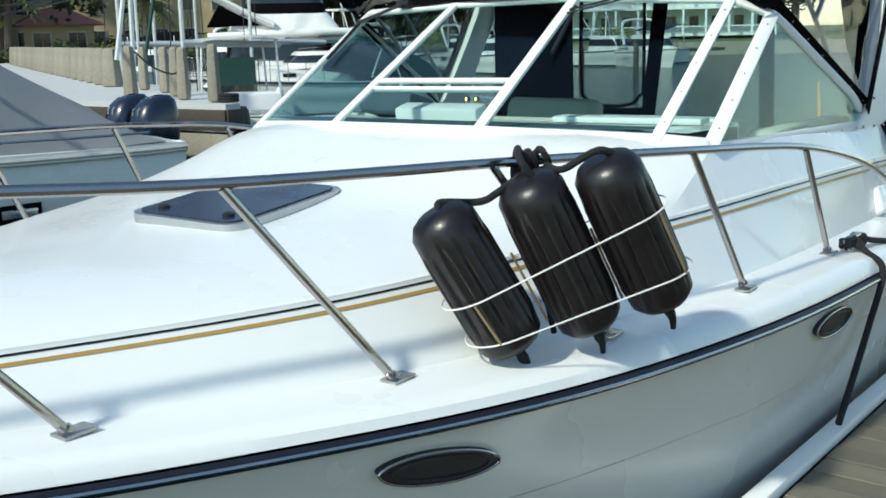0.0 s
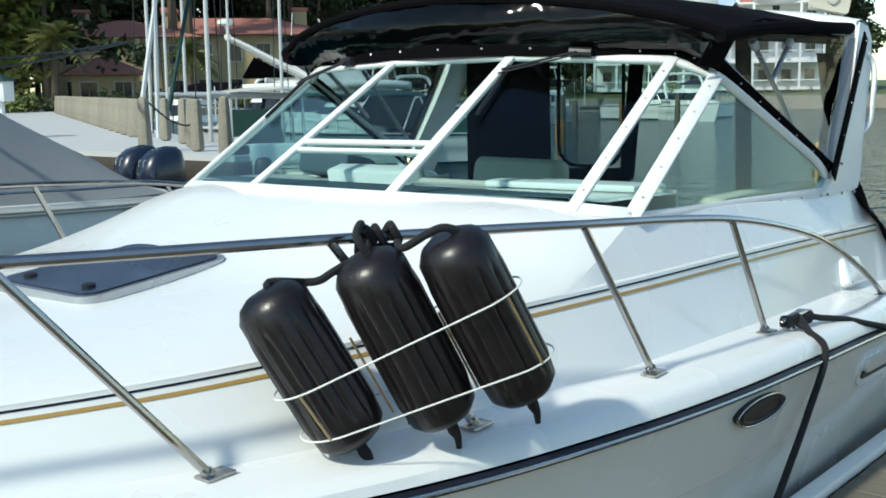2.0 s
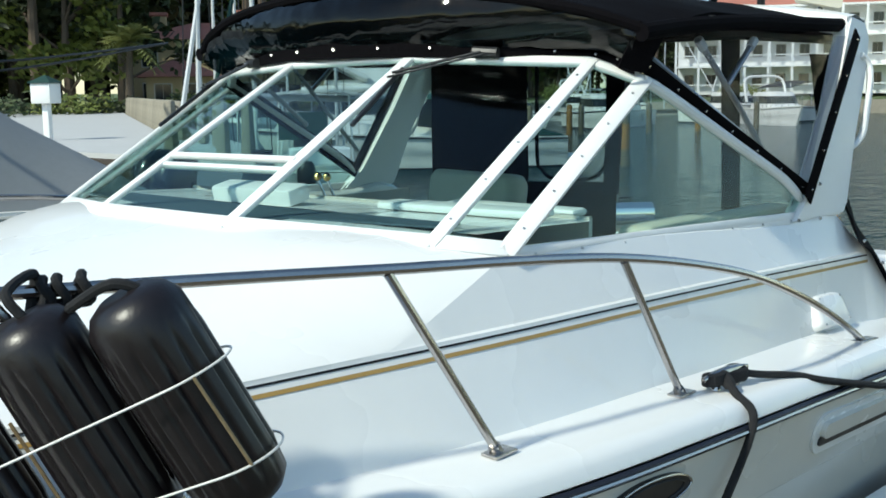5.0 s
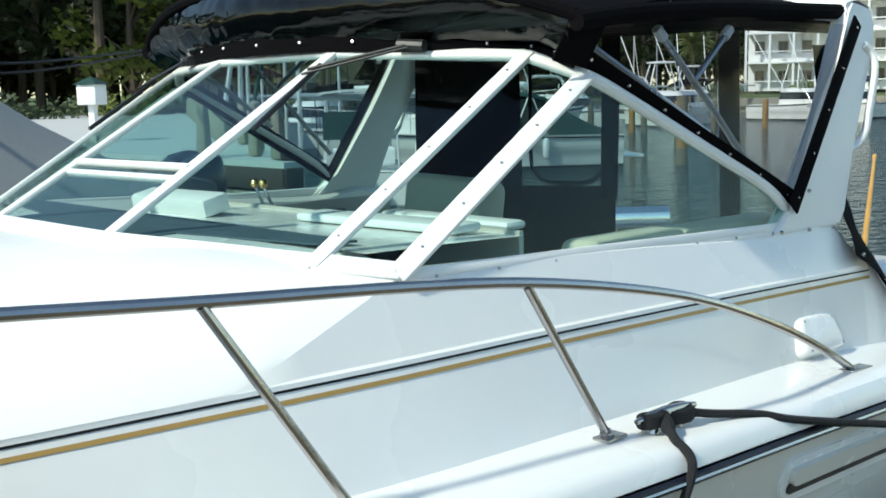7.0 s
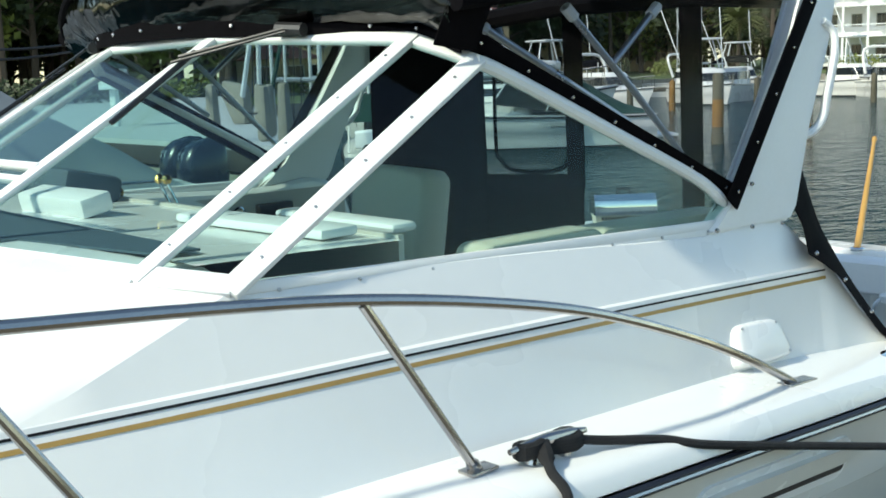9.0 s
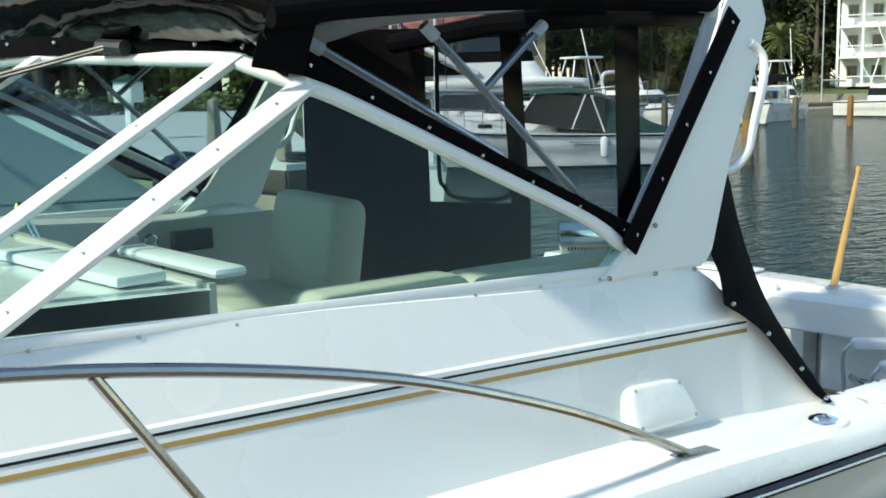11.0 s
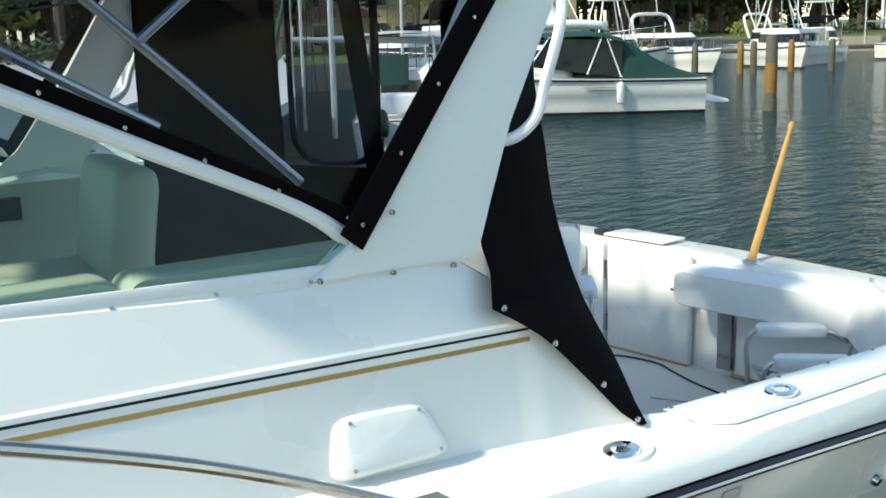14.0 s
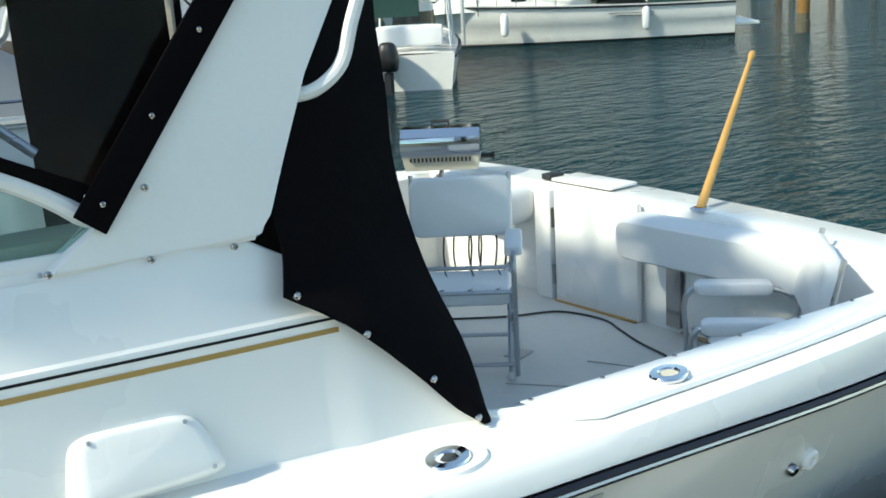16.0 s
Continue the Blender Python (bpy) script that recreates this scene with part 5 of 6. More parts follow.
part("stringer", bar(bm_new(), DR @ Vector((-6.1, -2.3, -0.16)), DR @ Vector((7.6, -2.3, -0.16)), 0.06, 0.24, (0, 0, 1), 0.005), WET, dock)
for x in (-5, -1.5, 2, 5.5):
    for y in (-0.25, -2.2):
        part("pile", lathe(bm_new(), [(0.13, -1.5), (0.13, -0.05)], DR @ pose(x, y, 0), 14), PILE, dock)
cleat((7.75, 0.55, 0.74), -4, "galvanised dock cleat holding the mooring line")

# ---- land ----
def polar(az, d, z=0.0, o=(0.0, 0.0)):
    return Vector((o[0] + d * math.cos(radians(az)), o[1] + d * math.sin(radians(az)), z))


SHORE = [(200, 140), (150, 120), (110, 55), (85, 45), (70, 44), (60, 46), (52, 50), (46, 62), (40, 84), (32, 96), (22, 100), (10, 105), (-30, 160), (-90, 170), (-160, 140)]
bm = bm_new()
near = [polar(a, d, 1.1) for a, d in SHORE]
rows = [[p.copy() for p in near], [p * 1.04 + Vector((0, 0, 0.06)) for p in near], [Vector((p.x * 1.6, p.y * 1.6, 1.7)) for p in near], [Vector((p.normalized().x * 1500, p.normalized().y * 1500, 3)) for p in near]]
for q in rows[0]:
    q.z = 1.1
grid(bm, rows)
land = part("ground", bm, GRASS)
tagged(land, "lawn and wooded ground behind the marina seawall", "ground", kind="structure")
bm = bm_new()
grid(bm, [[Vector((p.x, p.y, 1.14)) for p in near], [Vector((p.x * 0.998, p.y * 0.998, -1.0)) for p in near]], 0.3)
tagged(part("seawall", bm, CONCRETE), "stained concrete seawall along the shore", "seawall", kind="structure")

# ---- pier with concrete posts ----
PE = [(10.93, 11.1), (11.22, 11.1), (13.3, 14.0), (18.9, 23.6), (28, 40), (36, 53), (20, 60), (10.93, 40)]
bm = slab(bm_new(), [(x, y, 1.45) for x, y in PE], (0, 0, -0.16))
pier = part("pier", bm, SLAB, smooth=False)
tagged(pier, "pale concrete pier with dark timber fendering", "pier", kind="structure")
for z, h, o, mat, nm in ((1.22, 0.30, 0.03, WET, "fender_timber"), (0.86, 0.32, -0.02, CONCRETE, "pier_beam"), (0.3, 0.6, -0.25, WET, "pier_skirt")):
    part(nm, box(bm_new(), (10.93 + 0.15 - o, 25, z), (0.3, 27.8, h), (0, 0, 0), 0.01), mat, pier)
    part(nm, box(bm_new(), (11.09, 11.1 + 0.15 - o, z), (0.30, 0.3, h), (0, 0, 0), 0.01), mat, pier)


def post(x, y, h=0.82, r=0.17):
    c = thing("pier_post", (x, y, 1.45), "weathered square concrete post on the pier", "post", "concrete pier posts")
    bm = box(bm_new(), (x, y, 1.45 + h / 2), (2 * r, 2 * r, h), (0, 0, 20), 0.06)
    for v in bm.verts:
        if v.co.z > 1.45 + h - 0.08:
            v.co.x, v.co.y = x + (v.co.x - x) * 0.72, y + (v.co.y - y) * 0.72
    part("shaft", bm, CONCRETE, c)


post(11.12, 13.3, 0.84, 0.10)
post(11.22, 11.6, 0.84, 0.095)
for x, y in ((11.55, 12.6), (12.3, 13.6), (13.05, 14.7), (13.7, 16.0)):
    post(x, y, 0.80, 0.095)
for i in range(22):
    t = i / 21
    post(14.6 + 14.7 * t, 18.0 + 24.6 * t, 0.78, 0.17)
rope2 = thing("post_rope", (11.3, 12.6, 2.0), "slack dark rope slung between the pier posts", "rope")
part("run", tube(bm_new(), spline([(11.15, 13.2, 2.2), (11.3, 12.95, 1.95), (11.45, 12.7, 1.85), (11.55, 12.6, 1.95)], 5), 0.015, 6), ROPE, rope2)
coil = thing("rope_coil", (11.25, 11.35, 1.45), "dark rope coiled round a bollard on the pier edge", "rope")
for k in range(3):
    part("turn", tube(bm_new(), [(11.25 + 0.13 * math.cos(a), 11.35 + 0.13 * math.sin(a), 1.48 + 0.04 * k) for a in (2 * math.pi * i / 14 for i in range(14))], 0.025, 6, closed=True), ROPE, coil)
ped = thing("dock_pedestal", (13.1, 20.5, 1.45), "white utility pedestal with a small green roof on the pier", "pedestal")
part("stem", box(bm_new(), (13.1, 20.5, 1.85), (0.14, 0.14, 0.8), (0, 0, 30), 0.01), FRAME, ped)
part("housing", box(bm_new(), (13.1, 20.5, 2.42), (0.44, 0.44, 0.42), (0, 0, 30), 0.02), FRAME, ped)
bm = bm_new()
bmesh.ops.create_cone(bm, cap_ends=True, segments=4, radius1=0.38, radius2=0.02, depth=0.16, matrix=pose(13.1, 20.5, 2.71, 0, 0, 75))
part("roof", bm, GREEN, ped, smooth=False)


# ---- other boats ----
def hull_rows(L, W, H, m, bow=1.15, flare=0.16, seg=18):
    """Half sections from stern (x = 0) to bow (x = L); returns rows for both sides and the sheer line."""
    R = {1: [], -1: []}
    sheer = []
    for i in range(seg + 1):
        t = i / seg
        b = W / 2 * (1 - max(0, (t - 0.45) / 0.55) ** 2.3) * (0.94 + 0.06 * math.sin(math.pi * min(t * 1.6, 1)))
        zs = H * (1 + (bow - 1) * t * t)
        x = L * t
        for s in (1, -1):
            row = []
            for k, f in enumerate((1, 0.97, 0.72, 0.5, 0.48, 0.2, 0.0, -0.12)):
                fl = (1 - f) * flare * (0.5 + 1.6 * t * t)
                bb = max(b * (1 - fl * (1 if f >= 0 else 1.25)), 0.0) - (0.012 if f < 0.5 else 0)
                rake = -0.09 * L * (1 - f) * t ** 6
                row.append(m @ Vector((x + rake, s * max(bb, 0.0), zs * f)))
            R[s].append(row)
        sheer.append((x, b, zs))
    return R, sheer


def boat_hull(name, L, W, H, at, az, label, mat=None, boot=True, bow=1.2, flare=0.16, group=""):
    m = pose(at[0], at[1], 0, 0, 0, az)
    b = thing(name, (at[0], at[1], 0), label, "boat", group)
    R, sheer = hull_rows(L, W, H, m, bow, flare)
    bm = bm_new()
    for s in (1, -1):
        grid(bm, R[s])
    st = [bm.verts.new(v) for v in R[1][0]] + [bm.verts.new(v) for v in reversed(R[-1][0])]
    bm.faces.new(st)
    h = part("hull", bm, mat or GEL2, b, sharp=30)
    bm = bm_new()
    grid(bm, [[m @ Vector((x, s * (q - 0.03), z - 0.02 + 0.05 * (1 - s * s))) for s in (-1, -0.5, 0, 0.5, 1)] for x, q, z in sheer])
    part("deck", bm, GEL2, b)
    for s in (1, -1):
        part("rub_rail", tube(bm_new(), [m @ Vector((x, s * (q + 0.012), z - 0.06)) for x, q, z in sheer], 0.028, 6), RUB if boot else LINER, b)
        if boot:
            part("boot_stripe", tube(bm_new(), [v[-2] + Vector((0, 0, 0.03)) for v in R[s]], 0.035, 6), INK, h)
    return b, m, sheer


def cabin(b, m, x0, x1, w, z0, h, rake=0.35, glass=True, name="cabin", mat=None):
    """A raked, rounded superstructure with a dark window band."""
    lv = ((0, 1.0), (0.3, 0.985), (0.35, 0.97), (0.78, 0.93), (0.85, 0.92), (1.0, 0.80))
    rows = []
    for f, k in lv:
        o = arc_rect(x1 - x0 - f * h * rake * 1.4, w * k, 0.3 * min(w, 1.5), 4)
        cx = (x0 + x1) / 2 - f * h * rake * 0.5
        rows.append([m @ Vector((cx + x, y, z0 + h * f)) for x, y in o] + [m @ Vector((cx + o[0][0], o[0][1], z0 + h * f))])
    bm = grid(bm_new(), rows)
    bm.faces.new([bm.verts.new(p) for p in rows[-1][:-1]])
    c = part(name, bm, mat or GEL2, b, sharp=40)
    if glass:
        cen = sum(rows[2][:-1], Vector()) / (len(rows[2]) - 1)
        out = lambda p: p + Vector((p.x - cen.x, p.y - cen.y, 0)).normalized() * 0.02
        n = len(rows[2]) - 1
        for a0, a1 in ((0, 5), (5, 10), (10, 15), (15, 20)):
            idx = [i % n for i in range(a0, a1 + 1)]
            part("window", grid(bm_new(), [[out(rows[2][i]) for i in idx], [out(rows[3][i]) for i in idx]]), GLASSD, c)
        for a0 in (4, 9, 14, 19):
            i, j = a0 % n, (a0 + 1) % n
            part("window", grid(bm_new(), [[out(rows[2][i].lerp(rows[2][j], t)) for t in (0.1, 0.46)], [out(rows[3][i].lerp(rows[3][j], t)) for t in (0.1, 0.46)]]), GLASSD, c)
            part("window", grid(bm_new(), [[out(rows[2][i].lerp(rows[2][j], t)) for t in (0.54, 0.9)], [out(rows[3][i].lerp(rows[3][j], t)) for t in (0.54, 0.9)]]), GLASSD, c)
    return c


def rails(b, m, sheer, i0, i1, h=0.55):
    r = None
    for s in (1, -1):
        pts = [m @ Vector((x, s * max(q - 0.08, 0), z + h)) for x, q, z in sheer[i0:i1]]
        r = part("bow_rail", tube(bm_new(), pts, 0.016, 6), STEEL, b)
        for x, q, z in sheer[i0:i1]:
            part("stanchion", tube(bm_new(), [m @ Vector((x, s * max(q - 0.08, 0), z - 0.02)), m @ Vector((x, s * max(q - 0.08, 0), z + h))], 0.013, 5), STEEL, r)


def hung_fender(b, m, x, y, z):
    part("fender", lathe(bm_new(), [(0.03, -0.02), (0.09, 0.02), (0.11, 0.08), (0.11, 0.5), (0.08, 0.56), (0.03, 0.6)], m @ pose(x, y, z), 14), VINYL, b, "white hanging fender")


def outboard(at, az, lab, mat=None, s=1.0):
    o = thing("outboard_motor", at, lab, "outboard motor", "outboard motors")
    m = pose(*at, 0, -8, az) @ Matrix.Diagonal((s, s, s, 1))
    rows = []
    for z, l, w, x in ((0.0, 0.46, 0.34, 0.0), (0.05, 0.56, 0.42, 0.0), (0.22, 0.62, 0.46, 0.01), (0.40, 0.60, 0.44, 0.03), (0.54, 0.50, 0.38, 0.07), (0.61, 0.34, 0.28, 0.10), (0.63, 0.12, 0.12, 0.12)):
        rows.append([m @ Vector((x + px, py, z)) for px, py in (lambda q: q + [q[0]])(arc_rect(l, w, min(l, w) * 0.38, 4))])
    part("cowling", grid(bm_new(), rows), mat or COWL, o, sharp=50)
    for y in (-0.06, 0.06):
        part("cowl_stripe", tube(bm_new(), [m @ Vector((-0.28, y, 0.25)), m @ Vector((-0.22, y, 0.5)), m @ Vector((0.0, y, 0.615))], 0.012, 6), RIM, o)
    bm = box(bm_new(), (0, 0, 0), (1, 1, 1))
    bmesh.ops.transform(bm, matrix=m @ pose(0.02, 0, -0.4) @ Matrix.Diagonal((0.28, 0.2, 0.85, 1)), verts=bm.verts)
    bmesh.ops.bevel(bm, geom=bm.edges[:], offset=0.05 * s, segments=2, affect="EDGES")
    part("leg", bm, mat or COWL, o)
    bm = bm_new()
    tube(bm, [m @ Vector((-0.2, 0, -0.85)), m @ Vector((0.1, 0, -0.85)), m @ Vector((0.3, 0, -0.85))], [0.04 * s, 0.08 * s, 0.03 * s], 10)
    part("gearcase", bm, mat or COWL, o)
    for k in range(3):
        a = 2 * math.pi * k / 3
        part("blade", slab(bm_new(), [m @ Vector((0.31, 0.03 * math.cos(a), -0.85 + 0.03 * math.sin(a))), m @ Vector((0.29, 0.17 * math.cos(a - 0.4), -0.85 + 0.17 * math.sin(a - 0.4))), m @ Vector((0.33, 0.17 * math.cos(a + 0.4), -0.85 + 0.17 * math.sin(a + 0.4)))], (0.01, 0, 0)), STEEL, o, smooth=False)


# covered cruiser on the next berth, stern this way
LB, lm, lsh = boat_hull("covered_cruiser", 8.6, 2.7, 1.15, (9.3, 11.15), 169, "white cruiser under a grey canvas cover with twin outboards", GEL, False, 1.35)
rows = []
for i in range(13):
    t = i / 12
    x = 0.2 + 5.6 * t
    hgt = 0.06 + 1.8 * min(1, t * 1.9) ** 0.95 + 0.03 * math.sin(t * 20)
    hw = 1.12 - 0.25 * max(0, t - 0.6)
    rows.append([lm @ Vector((x, hw * s, 1.17 + hgt * (1 - abs(s) ** 1.7))) for s in (-1.02, -0.8, -0.5, -0.2, 0, 0.2, 0.5, 0.8, 1.02)])
part("cover", grid(bm_new(), rows, 0.01), COVER, LB, "taut grey canvas cover", sharp=70)
part("hull_band", tube(bm_new(), [lm @ Vector((x, q + 0.015, z - 0.10)) for x, q, z in lsh], 0.02, 6), LINER, LB)
bm = box(bm_new(), tuple(lm @ Vector((2.15, 1.335, 0.55))), (0.50, 0.012, 0.20), (0, 0, -11), 0.004)
nb = part("registration_bar", bm, CANVAS, LB, "dark lettering block")
bm = box(bm_new(), tuple(lm @ Vector((2.15, 1.345, 0.55))), (0.40, 0.012, 0.09), (0, 0, -11), 0.004)
part("bar_face", bm, RIM, nb)
part("side_rail", tube(bm_new(), [lm @ Vector((x, q - 0.05, z + 0.14)) for x, q, z in lsh[1:16]], 0.016, 8), STEEL, LB)
outboard((9.62, 11.05, 1.0), -11, "navy blue outboard motor on the covered cruiser's stern", None, 1.02)
outboard((9.72, 11.66, 1.0), -11, "navy blue outboard motor on the covered cruiser's stern", None, 1.02)
helm = thing("console_frame", (5.6, 11.6, 1.6), "chrome windscreen frame with brass fittings above the cover", "frame")
part("bow_frame", tube(bm_new(), spline([(6.3, 10.2, 2.2), (6.4, 10.3, 2.42), (6.4, 11.2, 2.5), (6.4, 12.0, 2.42), (6.3, 12.1, 2.2)], 5), 0.03, 8), RIM, helm)

# open skiff with a canvas top behind
SK, sm, ssh = boat_hull("center_console", 6.4, 1.9, 0.68, (16.95, 16.35), 52, "white center console skiff with a green canvas and outboard", GEL2, True, 1.4)
cabin(SK, sm, 2.2, 3.2, 0.9, 0.68, 0.9, 0.2, True, "console")
bm = grid(bm_new(), [[sm @ Vector((x, y, 2.35 + 0.08 * (1 - y * y))) for y in (-0.9, -0.4, 0, 0.4, 0.9)] for x in (1.0, 2.2, 3.4)], 0.05)
part("hard_top", bm, GEL2, SK)
for x in (1.2, 3.2):
    for y in (-0.8, 0.8):
        part("top_post", tube(bm_new(), [sm @ Vector((x, y, 0.7)), sm @ Vector((x, y * 0.9, 2.36))], 0.025, 8), FRAME, SK)
part("spray_cloth", slab(bm_new(), [sm @ Vector(q) for q in ((0.95, -0.2, 1.35), (0.95, 0.85, 1.35), (1.0, 0.85, 1.95), (1.0, -0.2, 1.95))], (0.02, 0, 0)), GREEN, SK, "dark green canvas", smooth=False)
part("seat_box", cushion(bm_new(), sm @ pose(0.7, 0, 1.0), 0.5, 0.4, 1.3), VINYL, SK)
outboard(tuple(sm @ Vector((-0.32, 0.35, 0.42))), 232, "dark grey outboard motor on the skiff's transom", BLACK, 0.85)

# express boat with the green canvas
GB, gm_, gsh = boat_hull("green_canvas_boat", 9.6, 3.2, 0.95, (30.0, 19.6), 141, "white express boat with dark green canvas over its cockpit", GEL2, True, 1.35)
cabin(GB, gm_, 3.6, 8.4, 2.3, 0.95, 0.55, 0.9, False)
for s in (1, -1):
    part("cabin_window", slab(bm_new(), [gm_ @ Vector((x, s * 1.13, z)) for x, z in ((5.6, 1.18), (6.0, 1.18), (6.0, 1.28), (5.6, 1.28))], (0, 0, 0.01)), GLASSD, GB, smooth=False)
cabin(GB, gm_, 4.0, 5.9, 2.2, 1.42, 0.50, 0.9, True, "windscreen")
prof = table([(0.1, 1.02), (0.9, 1.28), (1.7, 1.75), (2.3, 2.10), (2.8, 2.24), (3.6, 2.30), (4.5, 2.24)])


def canvas_row(x, low):
    return [gm_ @ Vector((x, 1.42 * s_, low + (prof(x) - low) * (1 - abs(s_) ** 7))) for s_ in (-1, -0.97, -0.9, -0.7, -0.35, 0, 0.35, 0.7, 0.9, 0.97, 1)]


part("canvas_cover", grid(bm_new(), [canvas_row(x, 0.97) for x in (0.1, 0.5, 0.9, 1.3, 1.7, 2.0, 2.3)], 0.01), GREEN, GB, "dark green cockpit canvas", sharp=60)
part("canvas_top", grid(bm_new(), [canvas_row(x, prof(x) - 0.14) for x in (2.3, 2.8, 3.2, 3.6, 4.1, 4.5)], 0.01), GREEN, GB, "dark green canvas top", sharp=60)
for s_ in (1, -1):
    part("side_window", slab(bm_new(), [gm_ @ Vector((x, s_ * 1.36, z)) for x, z in ((2.3, 1.0), (4.9, 1.35), (4.4, 2.12), (2.35, 2.02))], gm_.to_3x3() @ Vector((0, 0.01, 0))), GLASSD, GB, "dark clear vinyl side curtain", smooth=False)
    for a_, b_ in (((2.35, 1.0), (2.75, 2.08)), ((3.3, 1.1), (2.9, 2.10)), ((4.9, 1.35), (4.35, 2.14))):
        part("canopy_tube", tube(bm_new(), [gm_ @ Vector((a_[0], s_ * 1.39, a_[1])), gm_ @ Vector((b_[0], s_ * 1.38, b_[1]))], 0.022, 6), FRAME, GB)
rails(GB, gm_, gsh, 9, 19, 0.6)
for x in (2.4, 6.2):
    hung_fender(GB, gm_, x, 1.62, 0.3)
part("swim_platform", box(bm_new(), tuple(gm_ @ Vector((-0.35, 0, 0.28))), (0.7, 2.4, 0.08), (0, 0, 141), 0.02), GEL2, GB)
for k in range(2):
    part("hull_stripe", bar(bm_new(), gm_ @ Vector((2.2, 1.60, 0.73 - 0.07 * k)), gm_ @ Vector((3.4 - 0.2 * k, 1.60, 0.75 - 0.07 * k)), 0.03, 0.012, (0, 0, 1), 0), INK, GB)

# flybridge yacht behind it
FY, fm, fsh = boat_hull("flybridge_yacht", 8.4, 3.3, 1.25, (25.0, 27.3), -44, "white flybridge yacht with a dark canvas bridge enclosure", GEL2, True, 1.4)
cabin(FY, fm, 1.4, 6.9, 2.7, 1.25, 1.15, 0.75, True)
rows = []
for x, hw, z in ((0.9, 1.45, 2.42), (1.4, 1.55, 2.44), (4.6, 1.52, 2.52), (5.6, 1.36, 2.50), (6.3, 1.0, 2.45), (6.5, 0.5, 2.43)):
    o = arc_rect(2 * hw, 0.26, 0.12, 3)
    rows.append([fm @ Vector((x, y, z + h_)) for y, h_ in o + o[:1]])
bm = grid(bm_new(), rows)
for q in (rows[0], rows[-1]):
    bm.faces.new([bm.verts.new(v) for v in q[:-1]])
part("brow", bm, GEL2, FY, "rounded white flybridge brow")
cabin(FY, fm, 1.6, 5.2, 2.6, 2.6, 0.55, 0.6, False, "flybridge")
cabin(FY, fm, 2.2, 4.8, 2.2, 3.1, 1.0, 0.25, True, "bridge_enclosure", CANVAS)
for s in (1, -1):
    part("arch_leg", tube(bm_new(), spline([fm @ Vector(q) for q in ((3.0, s * 1.35, 2.75), (2.1, s * 1.35, 3.2), (1.1, s * 1.3, 3.75), (0.5, s * 1.25, 4.05))], 5), [0.26 - 0.008 * k for k in range(16)], 8, flat=0.45), GEL2, FY, "swept white arch leg")
    part("bridge_side_curtain", slab(bm_new(), [fm @ Vector((x, s * 1.36, z)) for x, z in ((2.6, 2.75), (0.9, 2.75), (1.3, 3.4))], (0, 0, 0.01)), CANVAS, FY, smooth=False)
part("arch_top", tube(bm_new(), [fm @ Vector((0.5, -1.25, 4.05)), fm @ Vector((0.5, 1.25, 4.05))], 0.12, 8), GEL2, FY)
part("radar_foot", tube(bm_new(), [fm @ Vector((0.5, 0.4, 4.1)), fm @ Vector((0.4, 0.4, 4.5))], 0.05, 8), GEL2, FY)
part("radar", lathe(bm_new(), [(0.2, 0), (0.28, 0.05), (0.28, 0.16), (0.15, 0.22)], fm @ pose(0.4, 0.4, 4.5), 18), GEL2, FY)
rails(FY, fm, fsh, 8, 19, 0.65)

